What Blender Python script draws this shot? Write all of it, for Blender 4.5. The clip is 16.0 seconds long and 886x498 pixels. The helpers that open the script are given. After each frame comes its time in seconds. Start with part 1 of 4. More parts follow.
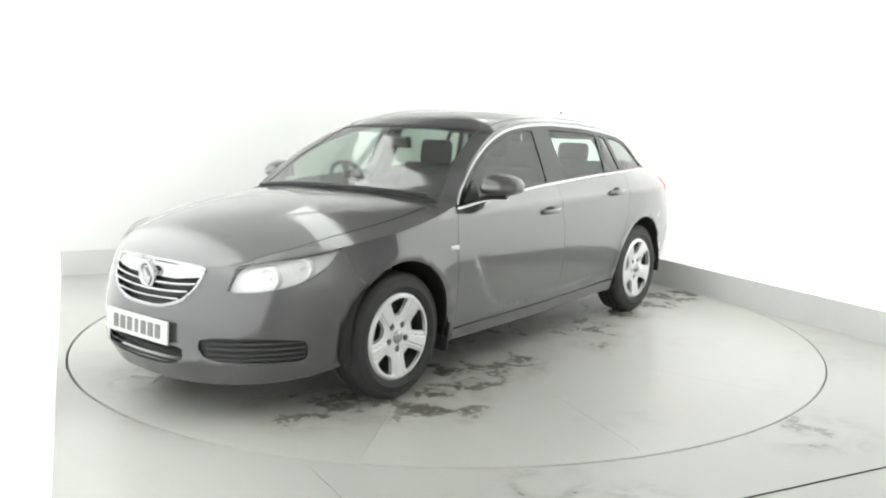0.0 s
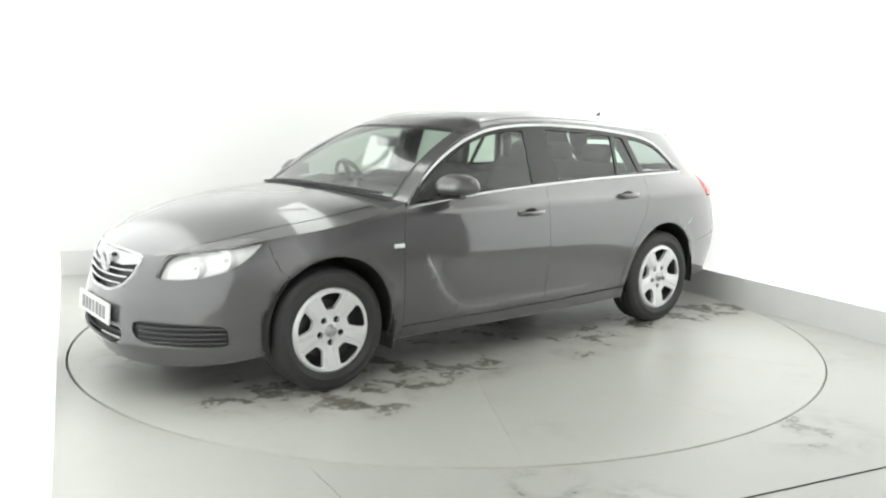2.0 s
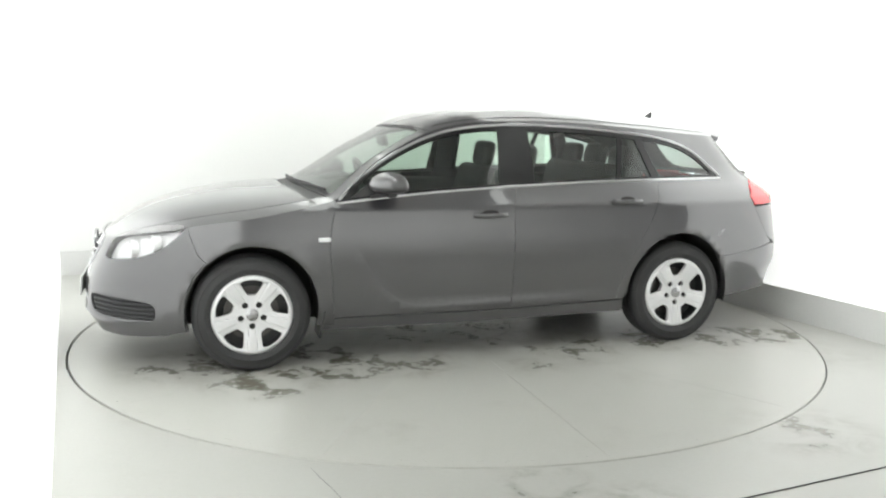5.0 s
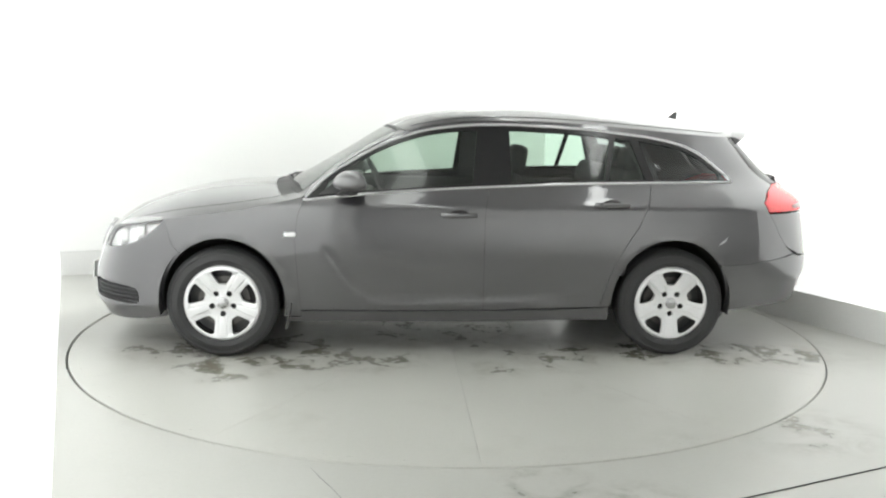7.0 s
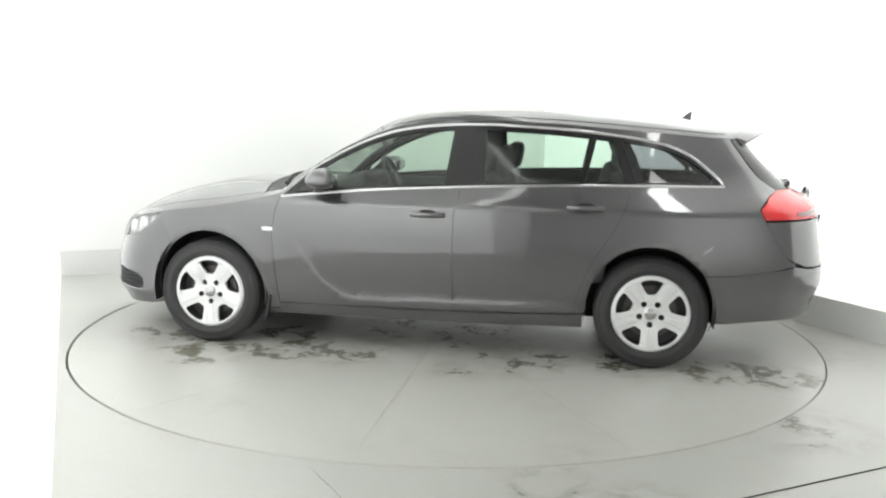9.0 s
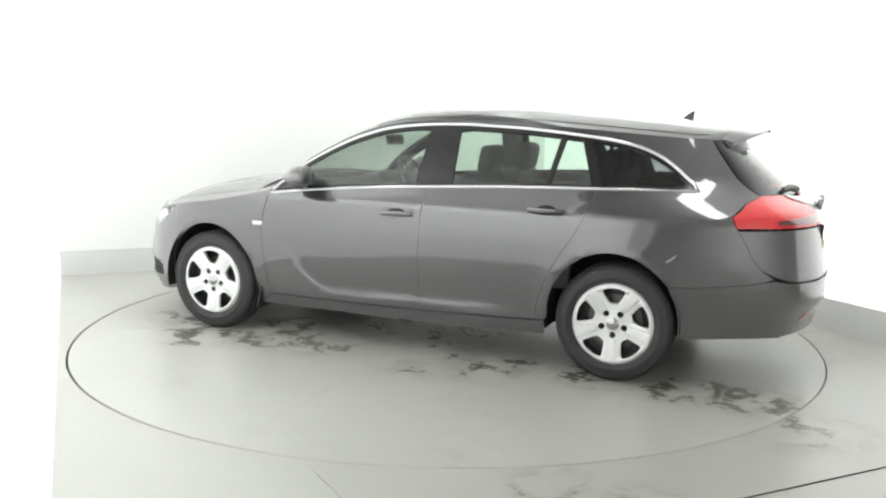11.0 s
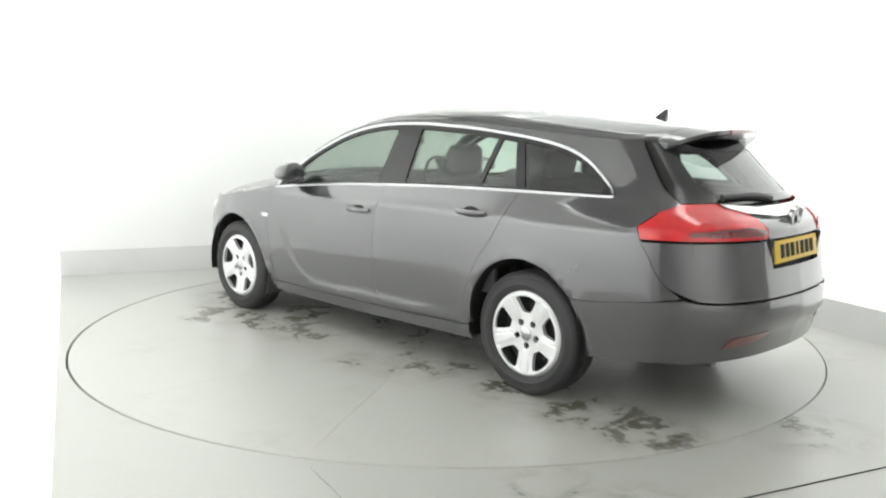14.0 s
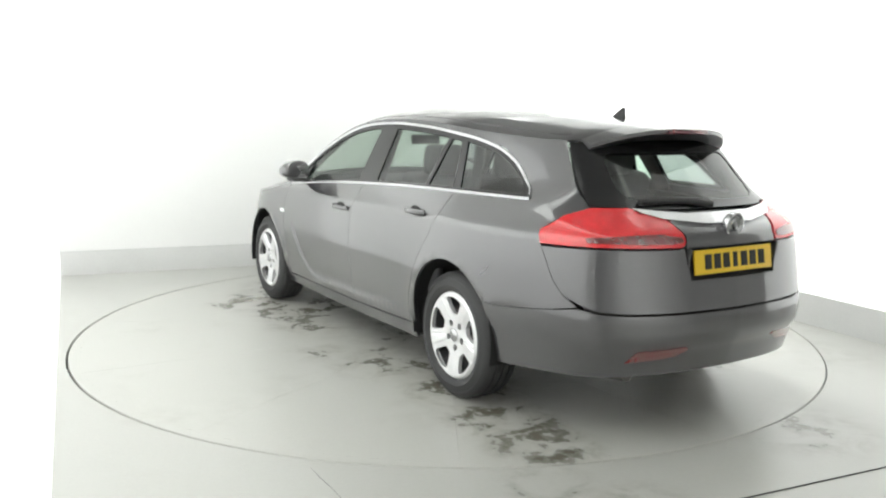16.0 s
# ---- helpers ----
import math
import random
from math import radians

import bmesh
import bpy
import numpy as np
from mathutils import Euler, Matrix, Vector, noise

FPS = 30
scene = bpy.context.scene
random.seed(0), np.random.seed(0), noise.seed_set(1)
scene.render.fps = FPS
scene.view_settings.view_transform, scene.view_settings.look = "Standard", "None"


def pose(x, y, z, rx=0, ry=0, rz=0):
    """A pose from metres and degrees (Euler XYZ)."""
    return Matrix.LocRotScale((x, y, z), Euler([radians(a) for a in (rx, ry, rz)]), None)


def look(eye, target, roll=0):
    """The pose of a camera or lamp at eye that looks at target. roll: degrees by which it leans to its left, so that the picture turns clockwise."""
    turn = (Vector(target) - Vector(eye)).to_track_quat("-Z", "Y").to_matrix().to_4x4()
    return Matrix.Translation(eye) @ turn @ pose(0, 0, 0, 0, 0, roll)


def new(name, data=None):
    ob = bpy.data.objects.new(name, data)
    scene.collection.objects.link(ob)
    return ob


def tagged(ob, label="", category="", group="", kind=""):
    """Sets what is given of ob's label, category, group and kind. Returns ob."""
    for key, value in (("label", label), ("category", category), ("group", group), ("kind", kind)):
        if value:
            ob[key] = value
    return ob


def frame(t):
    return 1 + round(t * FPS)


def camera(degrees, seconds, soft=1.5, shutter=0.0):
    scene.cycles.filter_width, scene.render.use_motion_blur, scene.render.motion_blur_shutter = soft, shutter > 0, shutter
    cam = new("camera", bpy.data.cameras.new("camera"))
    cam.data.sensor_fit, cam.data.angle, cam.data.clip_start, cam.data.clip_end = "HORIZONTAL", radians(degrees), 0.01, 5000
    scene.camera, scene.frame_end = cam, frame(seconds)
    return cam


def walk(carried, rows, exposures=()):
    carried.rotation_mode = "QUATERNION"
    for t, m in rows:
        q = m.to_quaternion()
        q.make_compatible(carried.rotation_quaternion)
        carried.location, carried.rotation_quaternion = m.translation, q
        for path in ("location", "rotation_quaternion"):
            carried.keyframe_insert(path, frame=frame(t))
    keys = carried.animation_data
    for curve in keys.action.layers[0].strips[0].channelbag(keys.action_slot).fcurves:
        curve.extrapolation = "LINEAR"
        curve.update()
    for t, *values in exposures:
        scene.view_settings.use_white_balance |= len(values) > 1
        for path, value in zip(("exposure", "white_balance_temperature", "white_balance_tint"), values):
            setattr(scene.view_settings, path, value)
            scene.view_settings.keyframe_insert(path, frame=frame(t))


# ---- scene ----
cam = camera(55.69, 16.0, soft=2.2)
eye, aim, lean = (0.0, -5.7848, 1.4494), (-0.029, -0.8452, 0.6752), 0.888
walk(cam, [(0.0, look(eye, aim, lean)), (16.0, look(eye, aim, lean))])
scene.view_settings.exposure = 0.0

# ---- light ----
world = bpy.data.worlds.new("studio_surround")
scene.world = world
world.use_nodes = True
world.node_tree.nodes["Background"].inputs[0].default_value = (0.9, 0.95, 1.0, 1)
world.node_tree.nodes["Background"].inputs[1].default_value = 0.10
WASH = 54.0

# turn of the turntable about the world's z, in degrees, every half second
TURN = [(0.0, 231.85), (0.5, 228.82), (1.0, 225.44), (1.5, 222.01), (2.0, 218.51), (2.5, 215.0), (3.0, 211.48), (3.5, 208.02), (4.0, 204.6), (4.5, 201.21), (5.0, 197.81), (5.5, 194.42), (6.0, 191.02), (6.5, 187.62), (7.0, 184.24), (7.5, 180.89), (8.0, 177.55), (8.5, 174.23), (9.0, 170.86), (9.5, 167.41), (10.0, 163.96), (10.5, 160.51), (11.0, 157.06), (11.5, 153.61), (12.0, 150.16), (12.5, 146.7), (13.0, 143.19), (13.5, 139.73), (14.0, 136.24), (14.5, 132.79), (15.0, 129.25), (15.5, 125.67), (16.0, 122.03)]
AXIS = (-0.036, 0.076)      # the turntable's axis in the car's own plan


# ---- materials ----
def material(name, colour, rough=0.5, metal=0.0, coat=0.0, vary=0.08, scale=6.0, fine=120.0, bump=0.02, emit=0.0, spec=0.5, rvary=0.08, coat_rough=0.06):
    m = bpy.data.materials.new(name)
    m.use_nodes = True
    nt = m.node_tree
    b = nt.nodes["Principled BSDF"]
    b.inputs["Base Color"].default_value = (*colour, 1)
    b.inputs["Roughness"].default_value = rough
    b.inputs["Metallic"].default_value = metal
    b.inputs["Coat Weight"].default_value = coat
    b.inputs["Coat Roughness"].default_value = coat_rough
    b.inputs["Coat IOR"].default_value = 2.0
    b.inputs["Specular IOR Level"].default_value = spec
    tc = nt.nodes.new("ShaderNodeTexCoord")
    if vary:
        big, small = nt.nodes.new("ShaderNodeTexNoise"), nt.nodes.new("ShaderNodeTexNoise")
        big.inputs["Scale"].default_value, small.inputs["Scale"].default_value = scale, fine
        big.inputs["Detail"].default_value = 6
        mix = nt.nodes.new("ShaderNodeMix")
        mix.data_type = "FLOAT"
        mix.inputs[0].default_value = 0.35
        ramp = nt.nodes.new("ShaderNodeMapRange")
        ramp.inputs[1].default_value, ramp.inputs[2].default_value = 0.3, 0.7
        ramp.inputs[3].default_value, ramp.inputs[4].default_value = 1 - vary, 1 + vary
        mul = nt.nodes.new("ShaderNodeVectorMath")
        mul.operation = "SCALE"
        mul.inputs[0].default_value = colour
        for n in (big, small):
            nt.links.new(tc.outputs["Object"], n.inputs["Vector"])
        nt.links.new(big.outputs[0], mix.inputs[2])
        nt.links.new(small.outputs[0], mix.inputs[3])
        nt.links.new(mix.outputs[0], ramp.inputs[0])
        nt.links.new(ramp.outputs[0], mul.inputs["Scale"])
        nt.links.new(mul.outputs[0], b.inputs["Base Color"])
        rr = nt.nodes.new("ShaderNodeMapRange")
        rr.inputs[1].default_value, rr.inputs[2].default_value = 0.3, 0.7
        rr.inputs[3].default_value, rr.inputs[4].default_value = max(0.02, rough * (1 - rvary)), min(1, rough * (1 + rvary))
        nt.links.new(big.outputs[0], rr.inputs[0])
        nt.links.new(rr.outputs[0], b.inputs["Roughness"])
        if bump:
            bp = nt.nodes.new("ShaderNodeBump")
            bp.inputs["Strength"].default_value, bp.inputs["Distance"].default_value = bump, 0.01
            nt.links.new(small.outputs[0], bp.inputs["Height"])
            nt.links.new(bp.outputs[0], b.inputs["Normal"])
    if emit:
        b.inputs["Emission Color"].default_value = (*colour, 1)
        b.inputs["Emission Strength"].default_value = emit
    return m


def glass(name, tint, gloss=0.04, least=0.075):
    m = bpy.data.materials.new(name)
    m.use_nodes = True
    nt = m.node_tree
    nt.nodes.remove(nt.nodes["Principled BSDF"])
    out = nt.nodes["Material Output"]
    clear, shine, mix, face, pw, amt = (nt.nodes.new(k) for k in ("ShaderNodeBsdfTransparent", "ShaderNodeBsdfGlossy", "ShaderNodeMixShader", "ShaderNodeLayerWeight", "ShaderNodeMath", "ShaderNodeMapRange"))
    clear.inputs[0].default_value = (*tint, 1)
    shine.inputs["Roughness"].default_value = gloss
    face.inputs["Blend"].default_value = 0.5
    pw.operation = "POWER"
    pw.inputs[1].default_value = 5.0
    amt.inputs[3].default_value, amt.inputs[4].default_value = least, 1.0
    nt.links.new(face.outputs["Facing"], pw.inputs[0])
    nt.links.new(pw.outputs[0], amt.inputs[0])
    nt.links.new(amt.outputs[0], mix.inputs[0])
    nt.links.new(clear.outputs[0], mix.inputs[1])
    nt.links.new(shine.outputs[0], mix.inputs[2])
    nt.links.new(mix.outputs[0], out.inputs[0])
    return m


def floor_material(name, colour, marks, general):
    """Painted concrete: worn grey paint with faint clouds, and wet or rubber stains round the given places (x, y, reach, strength)."""
    m = material(name, colour, 0.30, vary=0.045, scale=0.9, fine=55, bump=0.04, rvary=0.06)
    nt = m.node_tree
    b = nt.nodes["Principled BSDF"]
    old = b.inputs["Base Color"].links[0].from_socket
    tc = nt.nodes.new("ShaderNodeTexCoord")

    def noise_of(scale, detail, lo, hi, twist=0.0):
        n, r = nt.nodes.new("ShaderNodeTexNoise"), nt.nodes.new("ShaderNodeMapRange")
        n.inputs["Scale"].default_value, n.inputs["Detail"].default_value, n.inputs["Distortion"].default_value = scale, detail, twist
        r.inputs[1].default_value, r.inputs[2].default_value = lo, hi
        r.interpolation_type = "SMOOTHSTEP"
        nt.links.new(tc.outputs["Object"], n.inputs["Vector"])
        nt.links.new(n.outputs[0], r.inputs[0])
        return r.outputs[0]

    def calc(op, a, c):
        n = nt.nodes.new("ShaderNodeMath")
        n.operation = op
        for k, v in enumerate((a, c)):
            if isinstance(v, (int, float)):
                n.inputs[k].default_value = v
            else:
                nt.links.new(v, n.inputs[k])
        return n.outputs[0]

    total = None
    for x, y, reach, power in marks:
        d, r = nt.nodes.new("ShaderNodeVectorMath"), nt.nodes.new("ShaderNodeMapRange")
        d.operation = "DISTANCE"
        d.inputs[1].default_value = (x, y, 0)
        nt.links.new(tc.outputs["Object"], d.inputs[0])
        r.interpolation_type = "SMOOTHSTEP"
        r.inputs[1].default_value, r.inputs[2].default_value, r.inputs[3].default_value, r.inputs[4].default_value = reach * 0.15, reach, power, 0.0
        nt.links.new(d.outputs["Value"], r.inputs[0])
        total = r.outputs[0] if total is None else calc("MAXIMUM", total, r.outputs[0])
    patch = calc("MULTIPLY", noise_of(5.5, 12, 0.36, 0.68, 0.8), noise_of(24.0, 8, 0.15, 0.6))
    wet = calc("MULTIPLY", total, patch)
    haze = calc("MULTIPLY", calc("MULTIPLY", noise_of(1.7, 8, 0.5, 0.75), noise_of(9.0, 6, 0.3, 0.7)), general)
    fac = calc("MINIMUM", calc("ADD", wet, haze), 1.0)
    mix = nt.nodes.new("ShaderNodeMix")
    mix.data_type = "RGBA"
    nt.links.new(fac, mix.inputs[0])
    nt.links.new(old, mix.inputs[6])
    mix.inputs[7].default_value = (colour[0] * 0.30, colour[1] * 0.285, colour[2] * 0.235, 1)
    nt.links.new(mix.outputs[2], b.inputs["Base Color"])
    rough = b.inputs["Roughness"].links[0].from_socket
    nt.links.new(calc("MULTIPLY", rough, calc("SUBTRACT", 1.0, calc("MULTIPLY", wet, 0.2))), b.inputs["Roughness"])
    return m


PAINT = material("grey_metallic_paint", (0.050, 0.049, 0.054), 0.30, 0.35, 1.0, 0.03, 3.0, 900.0, 0.0)
SCUFF_GLINT = material("scuff_glint", (0.27, 0.27, 0.28), 0.5, vary=0.2, scale=40, fine=300, bump=0.0)
BLACK = material("black_plastic", (0.034, 0.034, 0.035), 0.45, vary=0.15, bump=0.03)
GLOSSBLACK = material("gloss_black", (0.010, 0.010, 0.011), 0.2, vary=0.05, bump=0.0)
LINER = material("dark_underbody", (0.012, 0.012, 0.012), 0.8, vary=0.2)
CHROME = material("chrome", (0.50, 0.50, 0.51), 0.16, 1.0, vary=0.02, bump=0.0)
SILVER = material("silver_wheel_paint", (0.78, 0.78, 0.79), 0.3, 0.3, 0.5, 0.04, 8, 200, 0.0)
RUBBER = material("tyre_rubber", (0.034, 0.034, 0.035), 0.62, vary=0.2, scale=9, fine=160, bump=0.05)
STEEL = material("brake_steel", (0.12, 0.115, 0.11), 0.4, 0.8, vary=0.15)
CLOTH = material("seat_cloth", (0.05, 0.05, 0.052), 0.85, vary=0.15, fine=400, bump=0.0)
HEADLINER = material("headliner_cloth", (0.35, 0.35, 0.34), 0.9, vary=0.06, fine=400, bump=0.0)
DASH = material("dashboard_plastic", (0.06, 0.06, 0.063), 0.6, vary=0.15, bump=0.05)
GLASS = glass("tinted_window_glass", (0.66, 0.76, 0.69))
SCREEN = glass("windscreen_glass", (0.60, 0.68, 0.63), 0.06, 0.20)
PRIVACY = glass("dark_quarter_glass", (0.42, 0.45, 0.45))
LENS = glass("clear_lamp_lens", (0.93, 0.93, 0.93))
REDLENS = material("red_lamp_lens", (0.68, 0.012, 0.020), 0.2, 0.0, 0.5, 0.1, 30, 200, 0.02)
DARKRED = material("dark_red_lens", (0.16, 0.008, 0.012), 0.2, 0.0, 1.0, 0.1, 30, 200, 0.02)
REFLECTOR = material("lamp_reflector", (0.88, 0.88, 0.89), 0.35, 0.15, vary=0.1, scale=20, bump=0.0)
YELLOW = material("yellow_plate", (0.78, 0.52, 0.03), 0.4, vary=0.04)
WHITEPLATE = material("white_plate", (0.78, 0.78, 0.76), 0.4, vary=0.03)
GREYBAR = material("grey_print", (0.22, 0.22, 0.22), 0.5)
WALLPAINT = material("white_wall_paint", (0.86, 0.86, 0.85), 0.55, vary=0.02, scale=0.8, fine=60, bump=0.02)
# emission added to both side walls, so that they light the booth and car
GLOW_WALL = material("glowing_white_wall", (0.80, 0.81, 0.80), 0.55, vary=0.015, scale=0.8, fine=60, bump=0.0, emit=0.95)
SKIRT = material("pale_grey_paint", (0.68, 0.68, 0.672), 0.45, vary=0.05, scale=2.5, fine=60, bump=0.02)
FLOOR = floor_material("grey_floor_paint", (0.455, 0.456, 0.430), [(0.42, -2.58, 0.26, 0.9), (0.75, -2.75, 0.3, 0.5), (1.72, -1.92, 0.45, 0.8), (2.57, -0.06, 0.12, 0.7), (2.35, -0.6, 0.5, 0.3)], 0.12)
TABLE = floor_material("grey_turntable_paint", (0.485, 0.485, 0.455), [(0.91, 0.76, 0.5, 1.4), (1.36, 0.95, 0.45, 1.4), (-1.23, 0.65, 0.45, 1.4), (1.75, 0.55, 0.5, 1.0), (1.0, 0.5, 0.4, 1.0), (0.45, 0.84, 0.4, 1.0), (-0.22, 1.05, 0.3, 0.5), (-2.08, 0.78, 0.35, 1.6), (-1.75, 0.75, 0.4, 1.6), (-0.62, 0.75, 0.5, 1.1), (0.0, 0.0, 1.1, 0.6), (2.0, -0.45, 0.45, 0.6), (-1.4, -0.8, 0.5, 0.8)], 0.19)
JOINT = material("black_joint", (0.02, 0.02, 0.018), 0.8)
BAY_BOUNCE = material("bay_bounce_paint", (0.82, 0.82, 0.81), 0.7, vary=0.1)
DIFFUSER = material("lamp_diffuser", (0.97, 1.0, 0.97), 0.5, vary=0, emit=1.5)
FRAMEWHITE = material("white_metal_frame", (0.7, 0.7, 0.7), 0.4)


# ---- mesh helpers ----
def mesh_from(name, verts, faces, mat, parent=None, label="", normals=None, smooth=True):
    me = bpy.data.meshes.new(name)
    me.from_pydata([tuple(v) for v in verts], [], [tuple(f) for f in faces])
    me.materials.append(mat)
    if smooth:
        me.shade_smooth()
    if normals is not None:
        me.normals_split_custom_set_from_vertices([tuple(n) for n in normals])
    me.update()
    ob = new(name, me)
    if parent is not None:
        ob.parent = parent
    if label:
        tagged(ob, label)
    return ob


def part(name, bm, mat, parent=None, label="", angle=35):
    bmesh.ops.recalc_face_normals(bm, faces=bm.faces)
    me = bpy.data.meshes.new(name)
    bm.to_mesh(me)
    bm.free()
    me.materials.append(mat)
    me.shade_smooth()
    me.set_sharp_from_angle(angle=radians(angle))
    ob = new(name, me)
    if parent is not None:
        ob.parent = parent
    if label:
        tagged(ob, label)
    return ob


def box(bm, size, m, bevel=0.0):
    r = bmesh.ops.create_cube(bm, size=1.0, matrix=m @ Matrix.Diagonal((*size, 1)))
    if bevel:
        edges = list({e for v in r["verts"] for e in v.link_edges})
        bmesh.ops.bevel(bm, geom=edges, offset=bevel, segments=3, profile=0.5, affect="EDGES")


def lathe(bm, profile, m, n=48):
    """Turns (radius, height) points about z."""
    rings = []
    for r, h in profile:
        rings.append([bm.verts.new(m @ Vector((r * math.cos(2 * math.pi * i / n), r * math.sin(2 * math.pi * i / n), h))) for i in range(n)])
    for a, b in zip(rings, rings[1:]):
        for i in range(n):
            bm.faces.new((a[i], a[(i + 1) % n], b[(i + 1) % n], b[i]))
    return rings


def tube(bm, path, ry, rz=None, n=8, flat=None):
    """A round or oval bar along a 3D path."""
    rz = rz or ry
    pts = [Vector(p) for p in path]
    rings = []
    for i, p in enumerate(pts):
        d = (pts[min(i + 1, len(pts) - 1)] - pts[max(i - 1, 0)]).normalized()
        ref = Vector(flat) if flat else Vector((0, 0, 1))
        if abs(d.dot(ref)) > 0.95:
            ref = Vector((0, 1, 0))
        a = d.cross(ref).normalized()
        b = a.cross(d).normalized()
        rings.append([bm.verts.new(p + a * ry * math.cos(2 * math.pi * k / n) + b * rz * math.sin(2 * math.pi * k / n)) for k in range(n)])
    for a, b in zip(rings, rings[1:]):
        for k in range(n):
            bm.faces.new((a[k], a[(k + 1) % n], b[(k + 1) % n], b[k]))
    bm.faces.new(rings[0])
    bm.faces.new(rings[-1][::-1])


def spline(keys, soft=0.0, n=600):
    """A smooth function through (x, y...) keys: cubic Hermite, then smoothed."""
    keys = np.array(sorted(keys), float)
    x, ys = keys[:, 0], keys[:, 1:]
    g = np.linspace(x[0], x[-1], n)
    cols = []
    for y in ys.T:
        d = np.diff(y) / np.diff(x)
        m = np.concatenate([[d[0]], np.where(d[:-1] * d[1:] > 0, 2 * d[:-1] * d[1:] / np.where(d[:-1] + d[1:] == 0, 1, d[:-1] + d[1:]), 0), [d[-1]]])
        i = np.clip(np.searchsorted(x, g, side="right") - 1, 0, len(x) - 2)
        h = x[i + 1] - x[i]
        t = (g - x[i]) / h
        v = (2 * t**3 - 3 * t**2 + 1) * y[i] + (t**3 - 2 * t**2 + t) * h * m[i] + (-2 * t**3 + 3 * t**2) * y[i + 1] + (t**3 - t**2) * h * m[i + 1]
        if soft:
            w = max(1, int(soft / (g[1] - g[0])))
            k = np.exp(-0.5 * (np.arange(-3 * w, 3 * w + 1) / w) ** 2)
            pad = np.concatenate([2 * v[0] - v[3 * w:0:-1], v, 2 * v[-1] - v[-2:-3 * w - 2:-1]])
            v = np.convolve(pad, k / k.sum(), "valid")
        cols.append(v)
    if len(cols) == 1:
        return lambda q: np.interp(q, g, cols[0])
    return lambda q: tuple(np.interp(q, g, c) for c in cols)


def inside(px, pz, poly):
    hit = np.zeros(len(px), bool)
    n = len(poly)
    for i in range(n):
        (x1, z1), (x2, z2) = poly[i], poly[(i + 1) % n]
        if z1 == z2:
            continue
        c = ((z1 > pz) != (z2 > pz)) & (px < (x2 - x1) * (pz - z1) / (z2 - z1) + x1)
        hit ^= c
    return hit


def resample(pts, step, closed=True):
    pts = [np.array(p, float) for p in pts]
    out = []
    for i in range(len(pts) - (0 if closed else 1)):
        a, b = pts[i], pts[(i + 1) % len(pts)]
        k = max(1, int(round(np.linalg.norm(b - a) / step)))
        out += [a + (b - a) * j / k for j in range(k)]
    if not closed:
        out.append(pts[-1])
    return np.array(out)


def round_off(pts, times=2):
    """Cuts the corners of an outline."""
    pts = [np.array(p, float) for p in pts]
    for _ in range(times):
        pts = [q for a, b in zip(pts, pts[1:] + pts[:1]) for q in (a * 0.8 + b * 0.2, a * 0.2 + b * 0.8)]
    return [tuple(p) for p in pts]


def shrink(poly, d):
    poly = np.array(poly)
    x, y = poly[:, 0], poly[:, 1]
    area = 0.5 * np.sum(x * np.roll(y, -1) - np.roll(x, -1) * y)
    e = np.roll(poly, -1, 0) - poly
    e /= np.linalg.norm(e, axis=1)[:, None] + 1e-12
    nrm = np.stack([-e[:, 1], e[:, 0]], 1) * np.sign(area)
    v = nrm + np.roll(nrm, 1, 0)
    v /= np.maximum(np.linalg.norm(v, axis=1), 0.3)[:, None] ** 2 / 1.0 + 1e-12
    return poly + v * d


def fill(outer, holes, lines, step):
    """Triangles that fill an outline, with holes and crease lines, over an even net of points."""
    from mathutils.geometry import delaunay_2d_cdt
    verts, edges = [], []

    def add(poly, closed):
        b = len(verts)
        verts.extend(Vector((float(p[0]), float(p[1]))) for p in poly)
        n = len(poly)
        edges.extend((b + i, b + (i + 1) % n) for i in range(n if closed else n - 1))

    add(outer, True)
    for h in holes:
        add(h, True)
    for l in lines:
        add(l, False)
    o = np.array(outer)
    gx = np.arange(math.floor(o[:, 0].min() / step) * step, o[:, 0].max(), step)
    gz = np.arange(math.floor(o[:, 1].min() / step) * step, o[:, 1].max(), step)
    X, Z = np.meshgrid(gx, gz)
    X, Z = X.ravel(), Z.ravel()
    keep = inside(X, Z, o)
    for h in holes:
        keep &= ~inside(X, Z, np.array(h))
    X, Z = X[keep], Z[keep]
    edge = np.array([tuple(v) for v in verts])
    if len(X):
        near = np.array([np.min((edge[:, 0] - a) ** 2 + (edge[:, 1] - b) ** 2) for a, b in zip(X, Z)])
        ok = near > (0.45 * step) ** 2
        verts.extend(Vector((float(a), float(b))) for a, b in zip(X[ok], Z[ok]))
    r = delaunay_2d_cdt(verts, edges, [], 0, 1e-6)
    V = np.array([tuple(v) for v in r[0]])
    F = np.array([f for f in r[2] if len(f) == 3])
    c = V[F].mean(1)
    keep = inside(c[:, 0], c[:, 1], o)
    for h in holes:
        keep &= ~inside(c[:, 0], c[:, 1], np.array(h))
    return V, F[keep]


